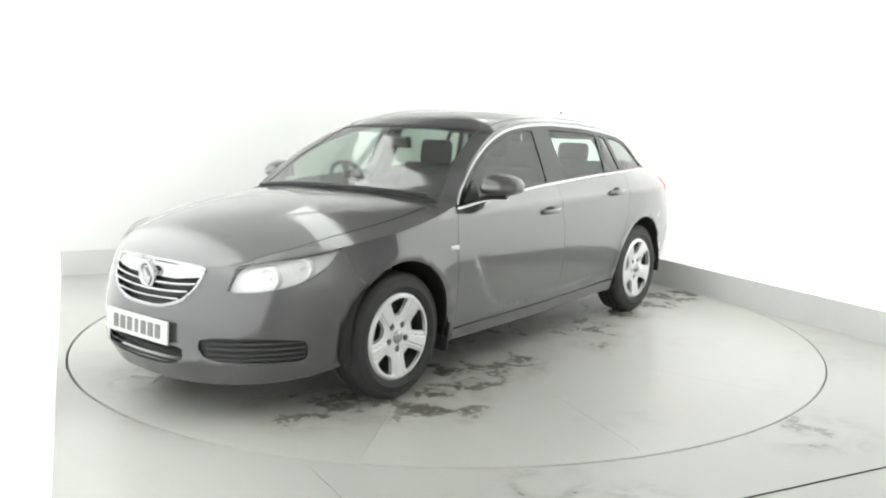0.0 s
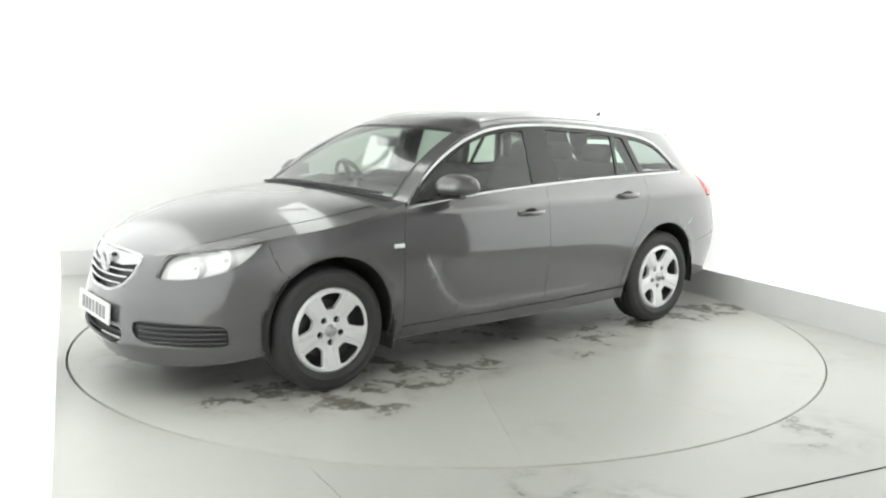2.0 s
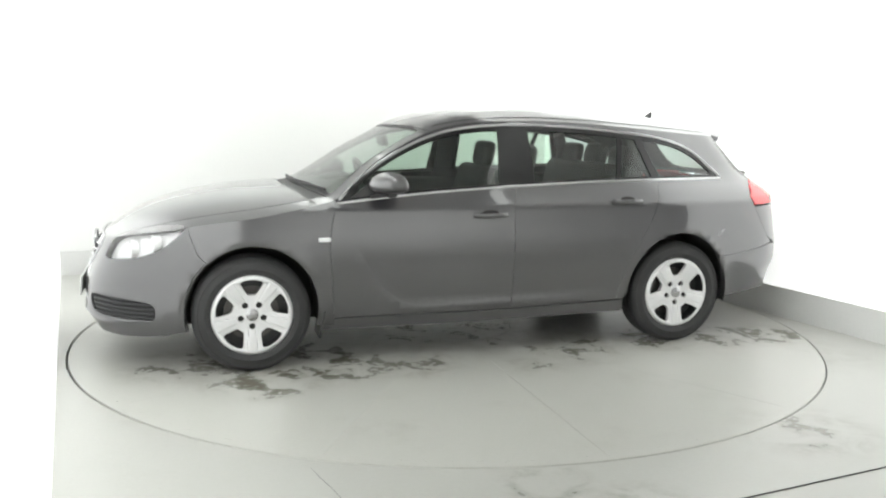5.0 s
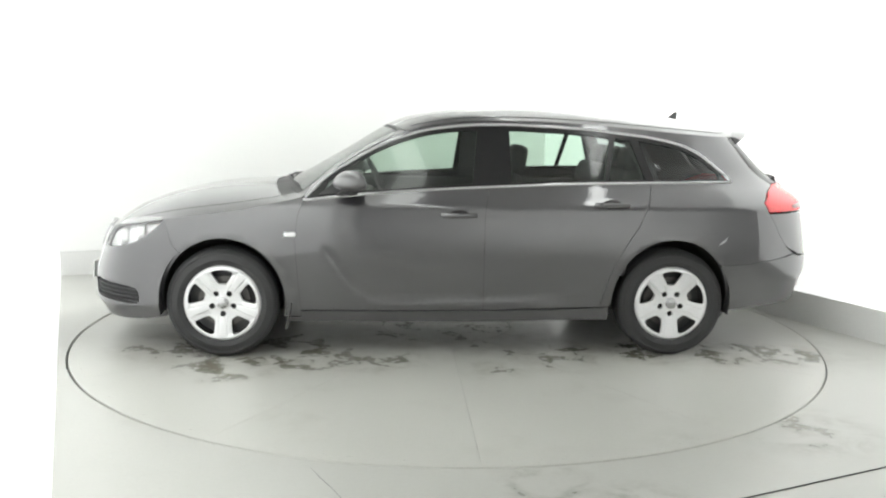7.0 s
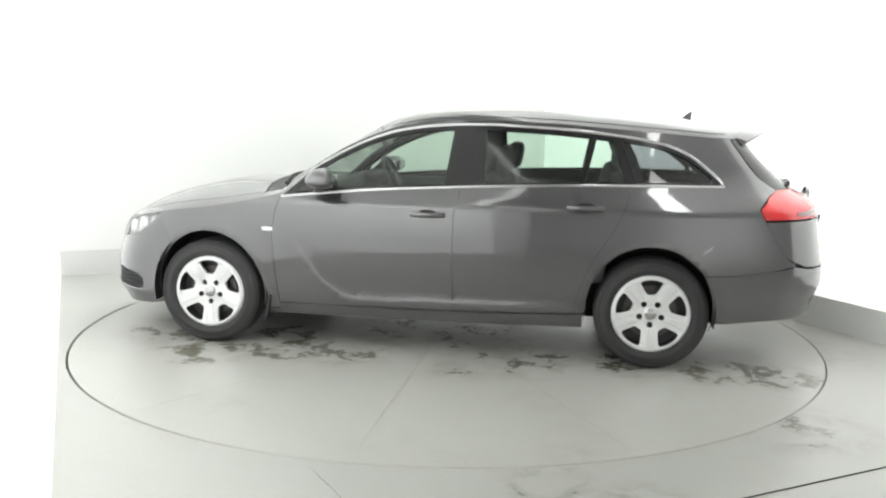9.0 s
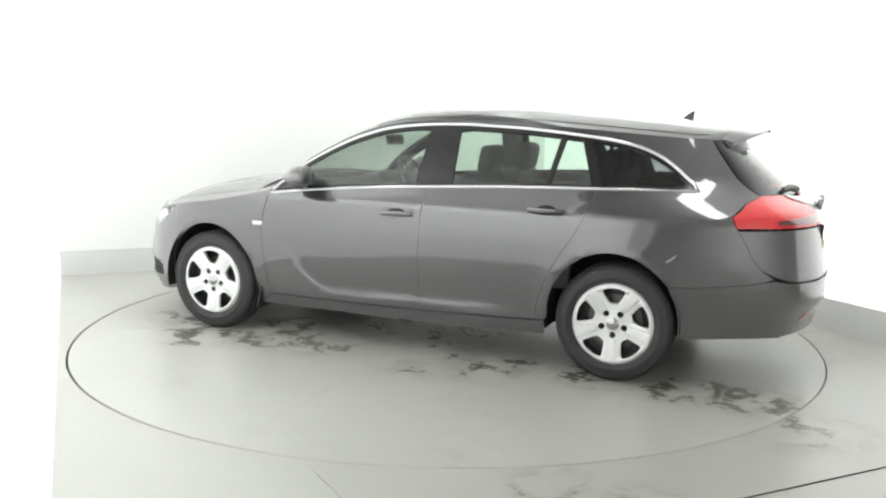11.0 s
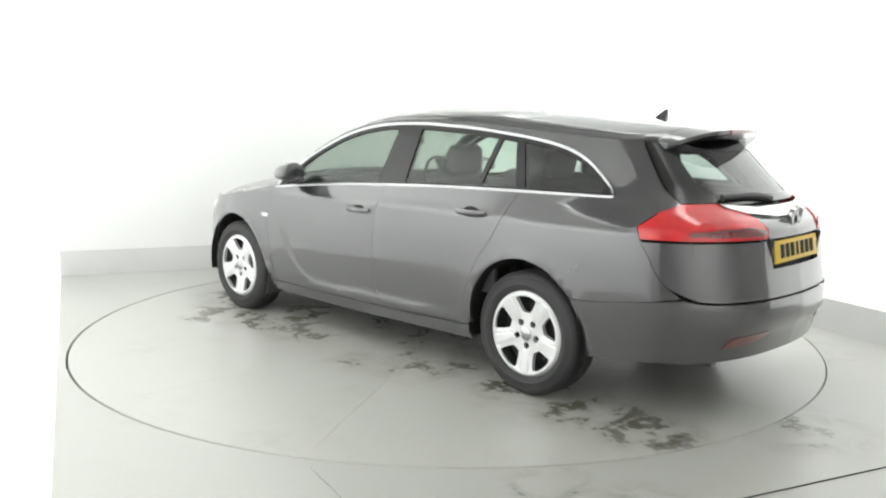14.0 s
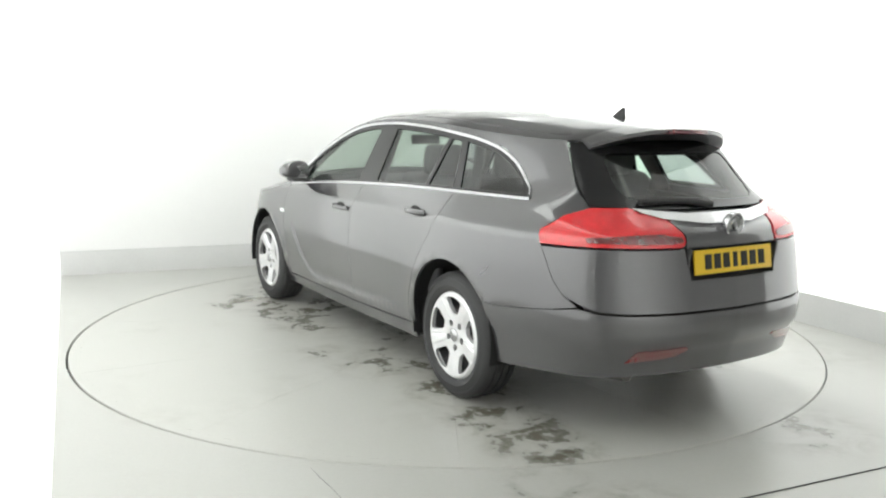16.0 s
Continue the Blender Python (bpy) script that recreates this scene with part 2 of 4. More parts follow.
def panel(name, outer, surf, mat, parent, label="", holes=(), lines=(), step=0.04, gap=0.0024, depth=0.014, flip=False, lift=0.0, back=False):
    """One sheet panel: an outline in the plane of a surface, mapped onto it, with a folded edge."""
    outer = shrink(resample(outer, step * 0.6), gap)
    hs = [shrink(resample(h, step * 0.5), -gap) for h in holes]
    V, F = fill(outer, hs, [resample(l, step * 0.5, False) for l in lines], step)
    P, N = surf(V[:, 0], V[:, 1])
    P = P + N * lift
    tri = P[F]
    fn = np.cross(tri[:, 1] - tri[:, 0], tri[:, 2] - tri[:, 0])
    bad = np.einsum("ij,ij->i", fn, N[F].mean(1)) < 0
    F[bad] = F[bad][:, ::-1]
    count = {}
    for f in F:
        for a, b in ((f[0], f[1]), (f[1], f[2]), (f[2], f[0])):
            count[(a, b)] = count.get((a, b), 0) + 1
    rim = [(a, b) for a, b in count if (b, a) not in count]
    faces = [tuple(f) for f in F]
    verts, norms = list(P), list(N)
    side = {}
    for a, b in rim:
        d = P[b] - P[a]
        for k in (a, b):
            side.setdefault(k, np.zeros(3))
            side[k] += np.cross(d, N[k]) / (np.linalg.norm(d) + 1e-9)
    twin = {}
    for k, v in side.items():
        v = v / (np.linalg.norm(v) + 1e-9)
        twin[k] = len(verts)
        verts += [P[k], P[k] - N[k] * depth]
        norms += [v, v]
    for a, b in rim:
        faces.append((twin[b], twin[a], twin[a] + 1, twin[b] + 1))
    if back:
        base = len(verts)
        verts += list(P - N * depth)
        norms += list(-N)
        faces += [tuple(base + i for i in f[::-1]) for f in F]
    verts, norms = np.array(verts), np.array(norms)
    if flip:
        verts, norms = verts * (1, -1, 1), norms * (1, -1, 1)
        faces = [f[::-1] for f in faces]
    return mesh_from(name, verts, faces, mat, parent, label, norms)


# ---- the car's skin ----
# plan at bumper height, from the nose round one flank to the tail
PLAN = [(2.32, 0), (2.31, 0.2), (2.265, 0.40), (2.165, 0.58), (2.0, 0.735), (1.8, 0.825), (1.6, 0.877), (1.37, 0.903), (0.9, 0.912), (0, 0.916),
        (-0.9, 0.914), (-1.37, 0.912), (-1.7, 0.89), (-1.95, 0.845), (-2.165, 0.765), (-2.335, 0.615), (-2.42, 0.40), (-2.45, 0.2), (-2.46, 0)]
_d = np.concatenate([[0], np.cumsum([math.dist(a, b) for a, b in zip(PLAN, PLAN[1:])])])
LEN = float(_d[-1])
_plan = spline([(d, x, y) for d, (x, y) in zip(_d, PLAN)], 0.07, 1500)
front_in = spline([(0.05, 0.2), (0.12, 0.11), (0.2, 0.05), (0.25, 0.024), (0.275, 0.002), (0.295, -0.005), (0.33, 0.004), (0.44, 0.010), (0.573, 0.05), (0.709, 0.105), (0.76, 0.15), (0.85, 0.24), (0.95, 0.32), (1.6, 0.5)], 0.009)
rear_in = spline([(0.1, 0.14), (0.2, 0.09), (0.286, 0.07), (0.384, 0.045), (0.44, 0.028), (0.475, 0.004), (0.5, 0.0), (0.59, 0.0), (0.62, 0.012), (0.66, 0.018), (0.72, 0.028), (0.864, 0.048), (0.94, 0.062), (0.985, 0.098), (1.03, 0.178), (1.105, 0.278), (1.2, 0.38), (1.32, 0.50), (1.5, 0.68)], 0.012)
flank = spline([(0.05, 0.87), (0.2, 0.912), (0.26, 0.934), (0.30, 0.945), (0.36, 0.959), (0.5, 0.984), (0.6, 0.9965), (0.66, 1.0), (0.72, 0.9985), (0.8, 0.990), (0.9, 0.970), (0.93, 0.963), (0.955, 0.945), (1.0, 0.918), (1.05, 0.888), (1.1, 0.864), (1.2, 0.813), (1.3, 0.762), (1.41, 0.702), (1.5, 0.65), (1.6, 0.6)], 0.010)
BLADE = [(0.775, 0.70), (0.755, 0.665), (0.69, 0.555), (0.615, 0.45), (0.50, 0.367), (0.40, 0.342), (0.2, 0.336), (0.0, 0.342), (-0.46, 0.352), (-0.92, 0.385)]
_blade = resample(BLADE, 0.006, False)


def smooth(a, b, v):
    t = np.clip((v - a) / (b - a), 0, 1)
    return t * t * (3 - 2 * t)


def skin(s, z):
    """Place on the skin of one flank: s metres along the plan from the nose (negative on the other flank), at height z."""
    s, z = np.asarray(s, float), np.asarray(z, float)
    sg = np.where((s < 0) | (s > LEN), -1.0, 1.0)
    s = np.abs(s)
    s = np.where(s > LEN, 2 * LEN - s, s)
    x0, y0 = _plan(s)
    wf = np.clip((x0 - 1.15) / 1.17, 0, 1) ** 1.4
    wr = np.clip((-x0 - 1.35) / 1.11, 0, 1) ** 1.3
    x = x0 - front_in(z) * wf + rear_in(z) * wr
    y = y0 * flank(z) * (1 - 0.10 * smooth(0.9, 1.9, -x0) * smooth(0.93, 1.15, z))
    # flared lips round the wheel arches
    for cx in (1.36, -1.355):
        r = np.hypot(x - cx, z - 0.335)
        y = y + 0.012 * np.exp(-np.abs(r - 0.40) / 0.05) * smooth(0.15, 0.3, z) * (np.abs(y0) > 0.5)
    # hollow inside the blade-shaped crease of the doors
    near = (x < 0.79) & (x > -0.95) & (z < 0.75) & (z > 0.3)
    hollow = np.zeros_like(x + z)
    if np.any(near):
        xx, zz = (x + 0 * z)[near], (z + 0 * x)[near]
        d = np.sqrt(np.min((xx[:, None] - _blade[None, :, 0]) ** 2 + (zz[:, None] - _blade[None, :, 1]) ** 2, axis=1))
        zb = np.interp(-xx, [-p[0] for p in BLADE], [p[1] for p in BLADE], left=9, right=-9)
        d = np.where(zz > zb, d, -d)
        hollow[near] = 0.0045 * smooth(-0.002, 0.009, d) * np.exp(-np.maximum(d, 0) / 0.10) * smooth(-0.95, -0.5, xx) * smooth(0.72, 0.60, zz)
    y = y - hollow
    return np.stack([x, sg * y, z * np.ones_like(x)], -1)


def skin_n(s, z):
    e = 0.004
    p = skin(s, z)
    a, b = skin(s + e, z) - skin(s - e, z), skin(s, z + e) - skin(s, z - e)
    n = np.cross(a, b)
    n /= np.linalg.norm(n, axis=-1)[:, None] + 1e-12
    out = np.stack([p[:, 0], p[:, 1], np.zeros(len(p))], -1)
    n[np.einsum("ij,ij->i", n, out) < 0] *= -1
    return p, n


_ss = np.linspace(0, LEN, 1600)


_rows = {}


def row(z):
    k = round(float(z) * 1000)
    if k not in _rows:
        _rows[k] = skin(_ss, np.full_like(_ss, k / 1000))
    return _rows[k]


def s_at_x(x, z):
    return float(np.interp(-x, -row(z)[:, 0], _ss))


def s_front(y, z):
    m = _ss < LEN * 0.35
    ys = row(z)[m, 1]
    return float(np.interp(abs(y), np.maximum.accumulate(ys), _ss[m])) * (1 if y >= 0 else -1)


def s_rear(y, z):
    m = _ss > LEN * 0.72
    ys = row(z)[m][::-1, 1]
    s = float(np.interp(abs(y), np.maximum.accumulate(ys), _ss[m][::-1]))
    return s if y >= 0 else 2 * LEN - s


def side(pts, step=0.03):
    return [(s_at_x(x, z), z) for x, z in resample(pts, step)]


def side_line(pts, step=0.02):
    return [(s_at_x(x, z), z) for x, z in resample(pts, step, False)]


def nose(pts, step=0.03):
    return [(s_front(y, z), z) for y, z in resample(pts, step)]


def tail(pts, step=0.03):
    return [(s_rear(y, z), z) for y, z in resample(pts, step)]


def skin_panel(name, outer, mat, parent, label="", **k):
    return panel(name, outer, skin_n, mat, parent, label, **k)


# ---- bonnet, windscreen and roof: edge and centre line, along a ----
TOP = [(0, 2.12, 0.742, 2.205, 0.722), (1, 2.0, 0.775, 2.10, 0.805), (2, 1.846, 0.803, 1.94, 0.890), (3, 1.6, 0.848, 1.70, 0.962), (4, 1.3, 0.888, 1.42, 1.006), (5, 1.0, 0.948, 1.13, 1.022),
       (6, 0.885, 0.975, 1.05, 1.032), (7, 0.66, 1.168, 0.79, 1.168), (8, 0.48, 1.276, 0.605, 1.276), (9, 0.304, 1.356, 0.425, 1.385), (10, 0.132, 1.402, 0.24, 1.463),
       (11, -0.1, 1.429, -0.03, 1.506), (12, -0.4, 1.437, -0.4, 1.520), (13, -0.75, 1.425, -0.75, 1.516), (14, -1.1, 1.400, -1.12, 1.499), (15, -1.45, 1.372, -1.5, 1.474), (16, -1.71, 1.354, -1.80, 1.448), (17, -1.85, 1.350, -1.99, 1.428)]
_top = spline(TOP, 0.12, 2000)
EDGE = {a: (ex, ez) for a, ex, ez, cx, cz in TOP}


def roof(a, v):
    a, v = np.asarray(a, float), np.asarray(v, float)
    ex, ez, cx, cz = _top(a)
    ex, ez = ex * np.ones_like(a), ez * np.ones_like(a)
    ey = np.array([skin(s_at_x(p, q), q)[1] for p, q in zip(np.atleast_1d(ex), np.atleast_1d(ez))])
    w = np.abs(v)
    x = cx + (ex - cx) * w ** 2
    pw = np.where(a < 5, 2.6, np.where(a < 9, 2.3, 3.1))
    z = cz + (ez - cz) * w ** pw
    return np.stack([x, ey * v, z], -1)


_ra = np.linspace(-0.2, 17.2, 500)
_tab = {}


def roof_n(a, v):
    """As skin_n; v is in metres across at the edge's own width, scaled so that 1 is the edge."""
    e = 0.01
    p = roof(a, v)
    d1, d2 = roof(a + e, v) - roof(a - e, v), roof(a, v + e) - roof(a, v - e)
    n = np.cross(d1, d2)
    n /= np.linalg.norm(n, axis=-1)[:, None] + 1e-12
    n[n[:, 2] < 0] *= -1
    return p, n


AS = 0.28    # metres per step of a, to keep the nets even
VS = 0.75


def roof_s(u, w):
    return roof_n(np.asarray(u) / AS, np.asarray(w) / VS)


def top_outline(pts, step=0.04):
    return [(p[0] * AS, p[1] * VS) for p in resample(pts, step)]


# ---- the booth: turned 20.5 degrees against the camera's line ----
PHI = radians(20.5)
ROOM = Matrix.Rotation(PHI, 4, "Z")


def slab(name, lo, hi, mat, label, parent=None):
    bm = bmesh.new()
    c = [(a + b) / 2 for a, b in zip(lo, hi)]
    box(bm, [b - a for a, b in zip(lo, hi)], ROOM @ Matrix.Translation(c))
    ob = part(name, bm, mat, parent)
    return tagged(ob, label, name.split("_")[0], kind="structure")


WL, WR, WB, WF, TOPZ = -2.47, 2.575, 2.72, -6.6, 3.1
R_TABLE = 2.452


def ground_with_hole():
    """The floor sheet, with the round pit for the turntable left open."""
    bm = bmesh.new()
    n = 96
    lo, hi = (-5.5, -9.0), (6.5, 3.4)
    inner, outer = [], []
    for i in range(n):
        a = 2 * math.pi * i / n
        c, s = math.cos(a), math.sin(a)
        inner.append((bm.verts.new((c * (R_TABLE + 0.0095), s * (R_TABLE + 0.0095), 0)), bm.verts.new((c * (R_TABLE + 0.0095), s * (R_TABLE + 0.0095), -0.12))))
        k = min((hi[0] if c > 0 else lo[0]) / c if abs(c) > 1e-6 else 99, (hi[1] if s > 0 else lo[1]) / s if abs(s) > 1e-6 else 99)
        outer.append(bm.verts.new((c * k, s * k, 0)))
    for i in range(n):
        j = (i + 1) % n
        bm.faces.new((inner[i][0], outer[i], outer[j], inner[j][0]))
        bm.faces.new((inner[i][1], inner[i][0], inner[j][0], inner[j][1]))
    for x, y in ((hi[0], hi[1]), (lo[0], hi[1]), (lo[0], lo[1]), (hi[0], lo[1])):
        ang = math.atan2(y, x) % (2 * math.pi)
        i = int(ang / (2 * math.pi) * n)
        v = bm.verts.new((x, y, 0))
        bm.faces.new((outer[i], v, outer[(i + 1) % n]))
    # the pit is a little off the axis, so that its joint narrows on one side
    bmesh.ops.transform(bm, matrix=Matrix.Translation((-0.004, -0.003, 0)) @ ROOM, verts=bm.verts)
    ob = part("floor", bm, FLOOR)
    return tagged(ob, "pale grey painted concrete floor with faint stains", "floor", kind="structure")


ground_with_hole()
bm = bmesh.new()
lathe(bm, [(0.001, -0.13), (R_TABLE + 0.2, -0.13)], Matrix(), 48)
tagged(part("pit_floor", bm, JOINT), "black pit floor under the turntable", "floor", kind="structure")



def wall(name, a, b, h, mat, label, thick=0.15, out=1):
    """A wall between two places of the booth's plan, its thickness outwards."""
    d = Vector((b[0] - a[0], b[1] - a[1], 0))
    n = Vector((d.y, -d.x, 0)).normalized() * out
    c = Vector((a[0], a[1], h / 2)) + d / 2 + n * thick / 2
    bm = bmesh.new()
    box(bm, (d.length, thick, h), ROOM @ Matrix.Translation(c) @ Matrix.Rotation(math.atan2(d.y, d.x), 4, "Z"))
    return tagged(part(name, bm, mat), label, "wall", kind="structure")


CORNER_L, CORNER_R = (-2.695, 2.695), (2.20, 2.90)
END_L, END_R = (-2.21, -4.6), (2.78, -2.9)
wall("wall_back", (-2.9, 2.686), (2.5, 2.912), TOPZ, WALLPAINT, "white painted studio wall behind the turntable", out=-1)
MOUTH_L = (-2.249, -4.0)
wall("wall_left", CORNER_L, MOUTH_L, TOPZ, GLOW_WALL, "white studio wall with added glow beside the turntable", out=1)
wall("wall_left_front", MOUTH_L, END_L, TOPZ, WALLPAINT, "plain white painted wall before the booth", out=1)
wall("wall_right", CORNER_R, END_R, TOPZ, GLOW_WALL, "white studio side wall with added glow", out=-1)
slab("ceiling", (-3.1, -4.6, TOPZ), (3.1, 3.2, TOPZ + 0.1), WALLPAINT, "white studio ceiling")
# the unseen bay behind the camera, kept pale to bounce light onto the car
slab("wall_bay_left", (-5.2, -7.3, 0), (-5.05, -4.45, TOPZ + 1), BAY_BOUNCE, "unseen pale bay wall, bounces light onto the car")
slab("wall_bay_front", (-5.2, -7.35, 0), (6.2, -7.2, TOPZ + 1), BAY_BOUNCE, "unseen pale bay wall, bounces light onto the car")
slab("wall_bay_right", (6.05, -7.3, 0), (6.2, -2.75, TOPZ + 1), BAY_BOUNCE, "unseen pale bay wall, bounces light onto the car")
slab("wall_bay_return", (2.79, -2.9, 0), (6.2, -2.75, TOPZ + 1), BAY_BOUNCE, "unseen pale bay wall, bounces light onto the car")
slab("wall_bay_corner", (-5.2, -4.6, 0), (-2.23, -4.45, TOPZ + 1), BAY_BOUNCE, "unseen pale bay wall, bounces light onto the car")
slab("ceiling_bay", (-5.2, -7.35, TOPZ + 1), (6.2, -2.75, TOPZ + 1.1), BAY_BOUNCE, "unseen pale bay ceiling, bounces light onto the car")


tagged(wall("baseboard_back", (-2.69, 2.672), (2.195, 2.877), 0.215, SKIRT, "low pale grey painted board along the foot of the wall", 0.02, -1), category="baseboard")
tagged(wall("baseboard_right", (2.18, 2.86), (2.758, -2.9), 0.222, SKIRT, "low pale grey painted board along the foot of the wall", 0.02, -1), category="baseboard")

# black joint in the floor at the booth's mouth
bm = bmesh.new()
box(bm, (6.0, 0.0045, 0.006), ROOM @ pose(2.6, -2.765, 0.001, 0, 0, 4.0))
tagged(part("floor_joint", bm, JOINT), "thin black expansion joint in the concrete floor", "joint", kind="structure")


bm = bmesh.new()
tube(bm, [(-0.56, -2.47, -0.001), (-0.50, -2.58, 0.0005), (-0.44, -2.67, 0.0005), (-0.38, -2.78, 0.0005), (-0.30, -2.98, -0.001)], 0.0014, 0.0010, 6)
tagged(part("floor_crack", bm, GREYBAR), "hairline crack in the painted concrete floor", "crack", kind="structure")


def fill_washer(u, v, length, turn, power=1.0, spread=180.0):
    """A long unseen ceiling luminaire, added to flood the wall that it tilts towards: housing, diffuser and its light.
    """
    root = new("fill_washer")
    root.matrix_world = ROOM @ pose(u, v, TOPZ - 0.30, 0, 0, turn)
    tilt = Matrix.Rotation(radians(56), 4, "X")
    bm = bmesh.new()
    box(bm, (length + 0.08, 0.66, 0.10), tilt @ pose(0, 0, 0.062), 0.012)
    part("housing", bm, FRAMEWHITE, root)
    bm = bmesh.new()
    box(bm, (length, 0.60, 0.012), tilt @ pose(0, 0, 0.004))
    part("diffuser", bm, DIFFUSER, root, "glowing white diffuser")
    tagged(root, "long unseen ceiling luminaire, switched on, added to flood the wall", "lamp", "ceiling lamps")
    data = bpy.data.lights.new("wash_light", "AREA")
    data.shape, data.size, data.size_y = "RECTANGLE", length, 0.60
    data.spread = radians(spread)
    data.energy, data.color = WASH * power * length / 4.6, (0.98, 1.0, 0.98)
    lamp = new("wash_light", data)
    lamp.matrix_world = ROOM @ pose(u, v, TOPZ - 0.30, 0, 0, turn) @ tilt @ pose(0, 0, -0.015)


fill_washer(-0.85, -0.7, 5.8, 90, 0.8, 100.0)
fill_washer(0.0, 1.5, 3.2, 0, 0.2)
fill_washer(0.85, -0.2, 4.6, -90, 1.05, 150.0)
# extra fill over the mouth, added to brighten bay, flank and near floor
fill_washer(0.6, -4.1, 3.6, 180, 2.3, 150.0)


# ---- turntable ----
def turntable():
    root = new("turntable")
    bm = bmesh.new()
    lathe(bm, [(R_TABLE, -0.1), (R_TABLE, -0.004), (R_TABLE - 0.004, 0.0), (R_TABLE - 0.06, 0.0)], Matrix(), 128)
    part("rim", bm, TABLE, root, "painted steel rim of the turntable")
    for k in range(12):
        bm = bmesh.new()
        a0, a1 = radians(29.5 + 30 * k), radians(59.5 + 30 * k)
        rows = []
        for r in (0.45, 0.9, 1.4, 1.9, R_TABLE - 0.06):
            g = 0.0007 / r
            rows.append([bm.verts.new((r * math.cos(a), r * math.sin(a), 0.0)) for a in np.linspace(a0 + g, a1 - g, 13)])
        for a, b in zip(rows, rows[1:]):
            for i in range(12):
                bm.faces.new((a[i], b[i], b[i + 1], a[i + 1]))
        for loop in ([r[0] for r in rows], [r[-1] for r in rows]):
            low = [bm.verts.new(v.co - Vector((0, 0, 0.03))) for v in loop]
            for i in range(len(loop) - 1):
                bm.faces.new((loop[i], loop[i + 1], low[i + 1], low[i]))
        part("deck_plate", bm, TABLE, root)
    bm = bmesh.new()
    lathe(bm, [(0.001, 0.0), (0.446, 0.0), (0.448, -0.03)], Matrix(), 64)
    part("centre_plate", bm, TABLE, root)
    bm = bmesh.new()
    lathe(bm, [(0.001, -0.04), (R_TABLE - 0.01, -0.04)], Matrix(), 64)
    part("under_deck", bm, JOINT, root)
    return tagged(root, "round grey painted turntable set flush in the floor, stained by tyres", "turntable")


table = turntable()

# ---- the car ----
car = tagged(new("estate_car"), "dark grey metallic estate car with chrome trim on the turntable", "car")
HOLD = Matrix.Translation((-AXIS[0], -AXIS[1], 0))

ARCH_F = [(1.36 + 0.365 * math.cos(radians(a)), 0.345 + 0.385 * math.sin(radians(a))) for a in range(-14, 195, 8)]
ARCH_R = [(-1.355 + 0.365 * math.cos(radians(a)), 0.35 + 0.385 * math.sin(radians(a))) for a in range(-10, 200, 8)]
EDGE_X = [(t[1], t[2]) for t in TOP]
edge_z = spline(EDGE_X, 0.02)


def along_edge(x0, x1, n=20, drop=0.0):
    return [(x, float(edge_z(x)) - drop) for x in np.linspace(x0, x1, n)]


DOOR_FRONT = [(0.885, 0.967), (0.915, 0.864), (0.934, 0.728), (0.922, 0.556), (0.905, 0.29)]
DOOR_GAP = [(-0.227, 1.034), (-0.197, 0.882), (-0.193, 0.592), (-0.199, 0.29)]
DOOR_REAR = [(-1.235, 1.07), (-1.20, 0.95), (-1.14, 0.82), (-1.06, 0.70), (-1.0, 0.59), (-0.955, 0.48), (-0.928, 0.38), (-0.922, 0.312)]
BELT = [(0.875, 0.955), (0.638, 0.980), (0.297, 1.009), (-0.044, 1.030), (-0.386, 1.046), (-0.727, 1.060), (-1.069, 1.068), (-1.411, 1.072), (-1.74, 1.073)]
STRIP = [(0.875, 0.966), (0.788, 1.048), (0.648, 1.154), (0.476, 1.253), (0.304, 1.327), (0.132, 1.374), (-0.04, 1.397), (-0.212, 1.407), (-0.384, 1.409), (-0.557, 1.402),
         (-0.729, 1.394), (-0.903, 1.38), (-1.076, 1.362), (-1.25, 1.34), (-1.426, 1.303), (-1.545, 1.255), (-1.66, 1.174), (-1.73, 1.109), (-1.755, 1.073)]
belt_z = spline(BELT)
strip_z = spline(STRIP, 0.01)


def belt(x0, x1, up=0.0, n=12):
    return [(x, float(belt_z(x)) + up) for x in np.linspace(x0, x1, n)]


def strip(x0, x1, drop=0.0, n=16):
    return [(x, float(strip_z(x)) - drop) for x in np.linspace(x0, x1, n)]


arch_f_rear = [p for p in ARCH_F if p[0] < 1.60]
lamp_tip = (1.70, 0.842)
fender = along_edge(0.9, 1.70, 14) + [(1.69, 0.78), (1.655, 0.68), (1.60, 0.632)] + arch_f_rear + [(0.985, 0.25), (0.905, 0.25)] + DOOR_FRONT[::-1]
front_door = DOOR_FRONT + [(0.5, 0.287), (0.0, 0.29)] + DOOR_GAP[::-1] + belt(-0.23, 0.875, 0.0)
rear_door = DOOR_GAP + [(-0.6, 0.30)] + DOOR_REAR[::-1] + belt(-1.23, -0.23)


# edges of the tailgate and of the tail lamp on the flank
GATE_SIDE = [(-1.988, 0.886), (-2.03, 0.82), (-2.065, 0.75), (-2.12, 0.68)]
LAMP_SIDE = [(-1.982, 0.896), (-1.955, 0.955), (-2.01, 1.018), (-2.065, 1.048)]


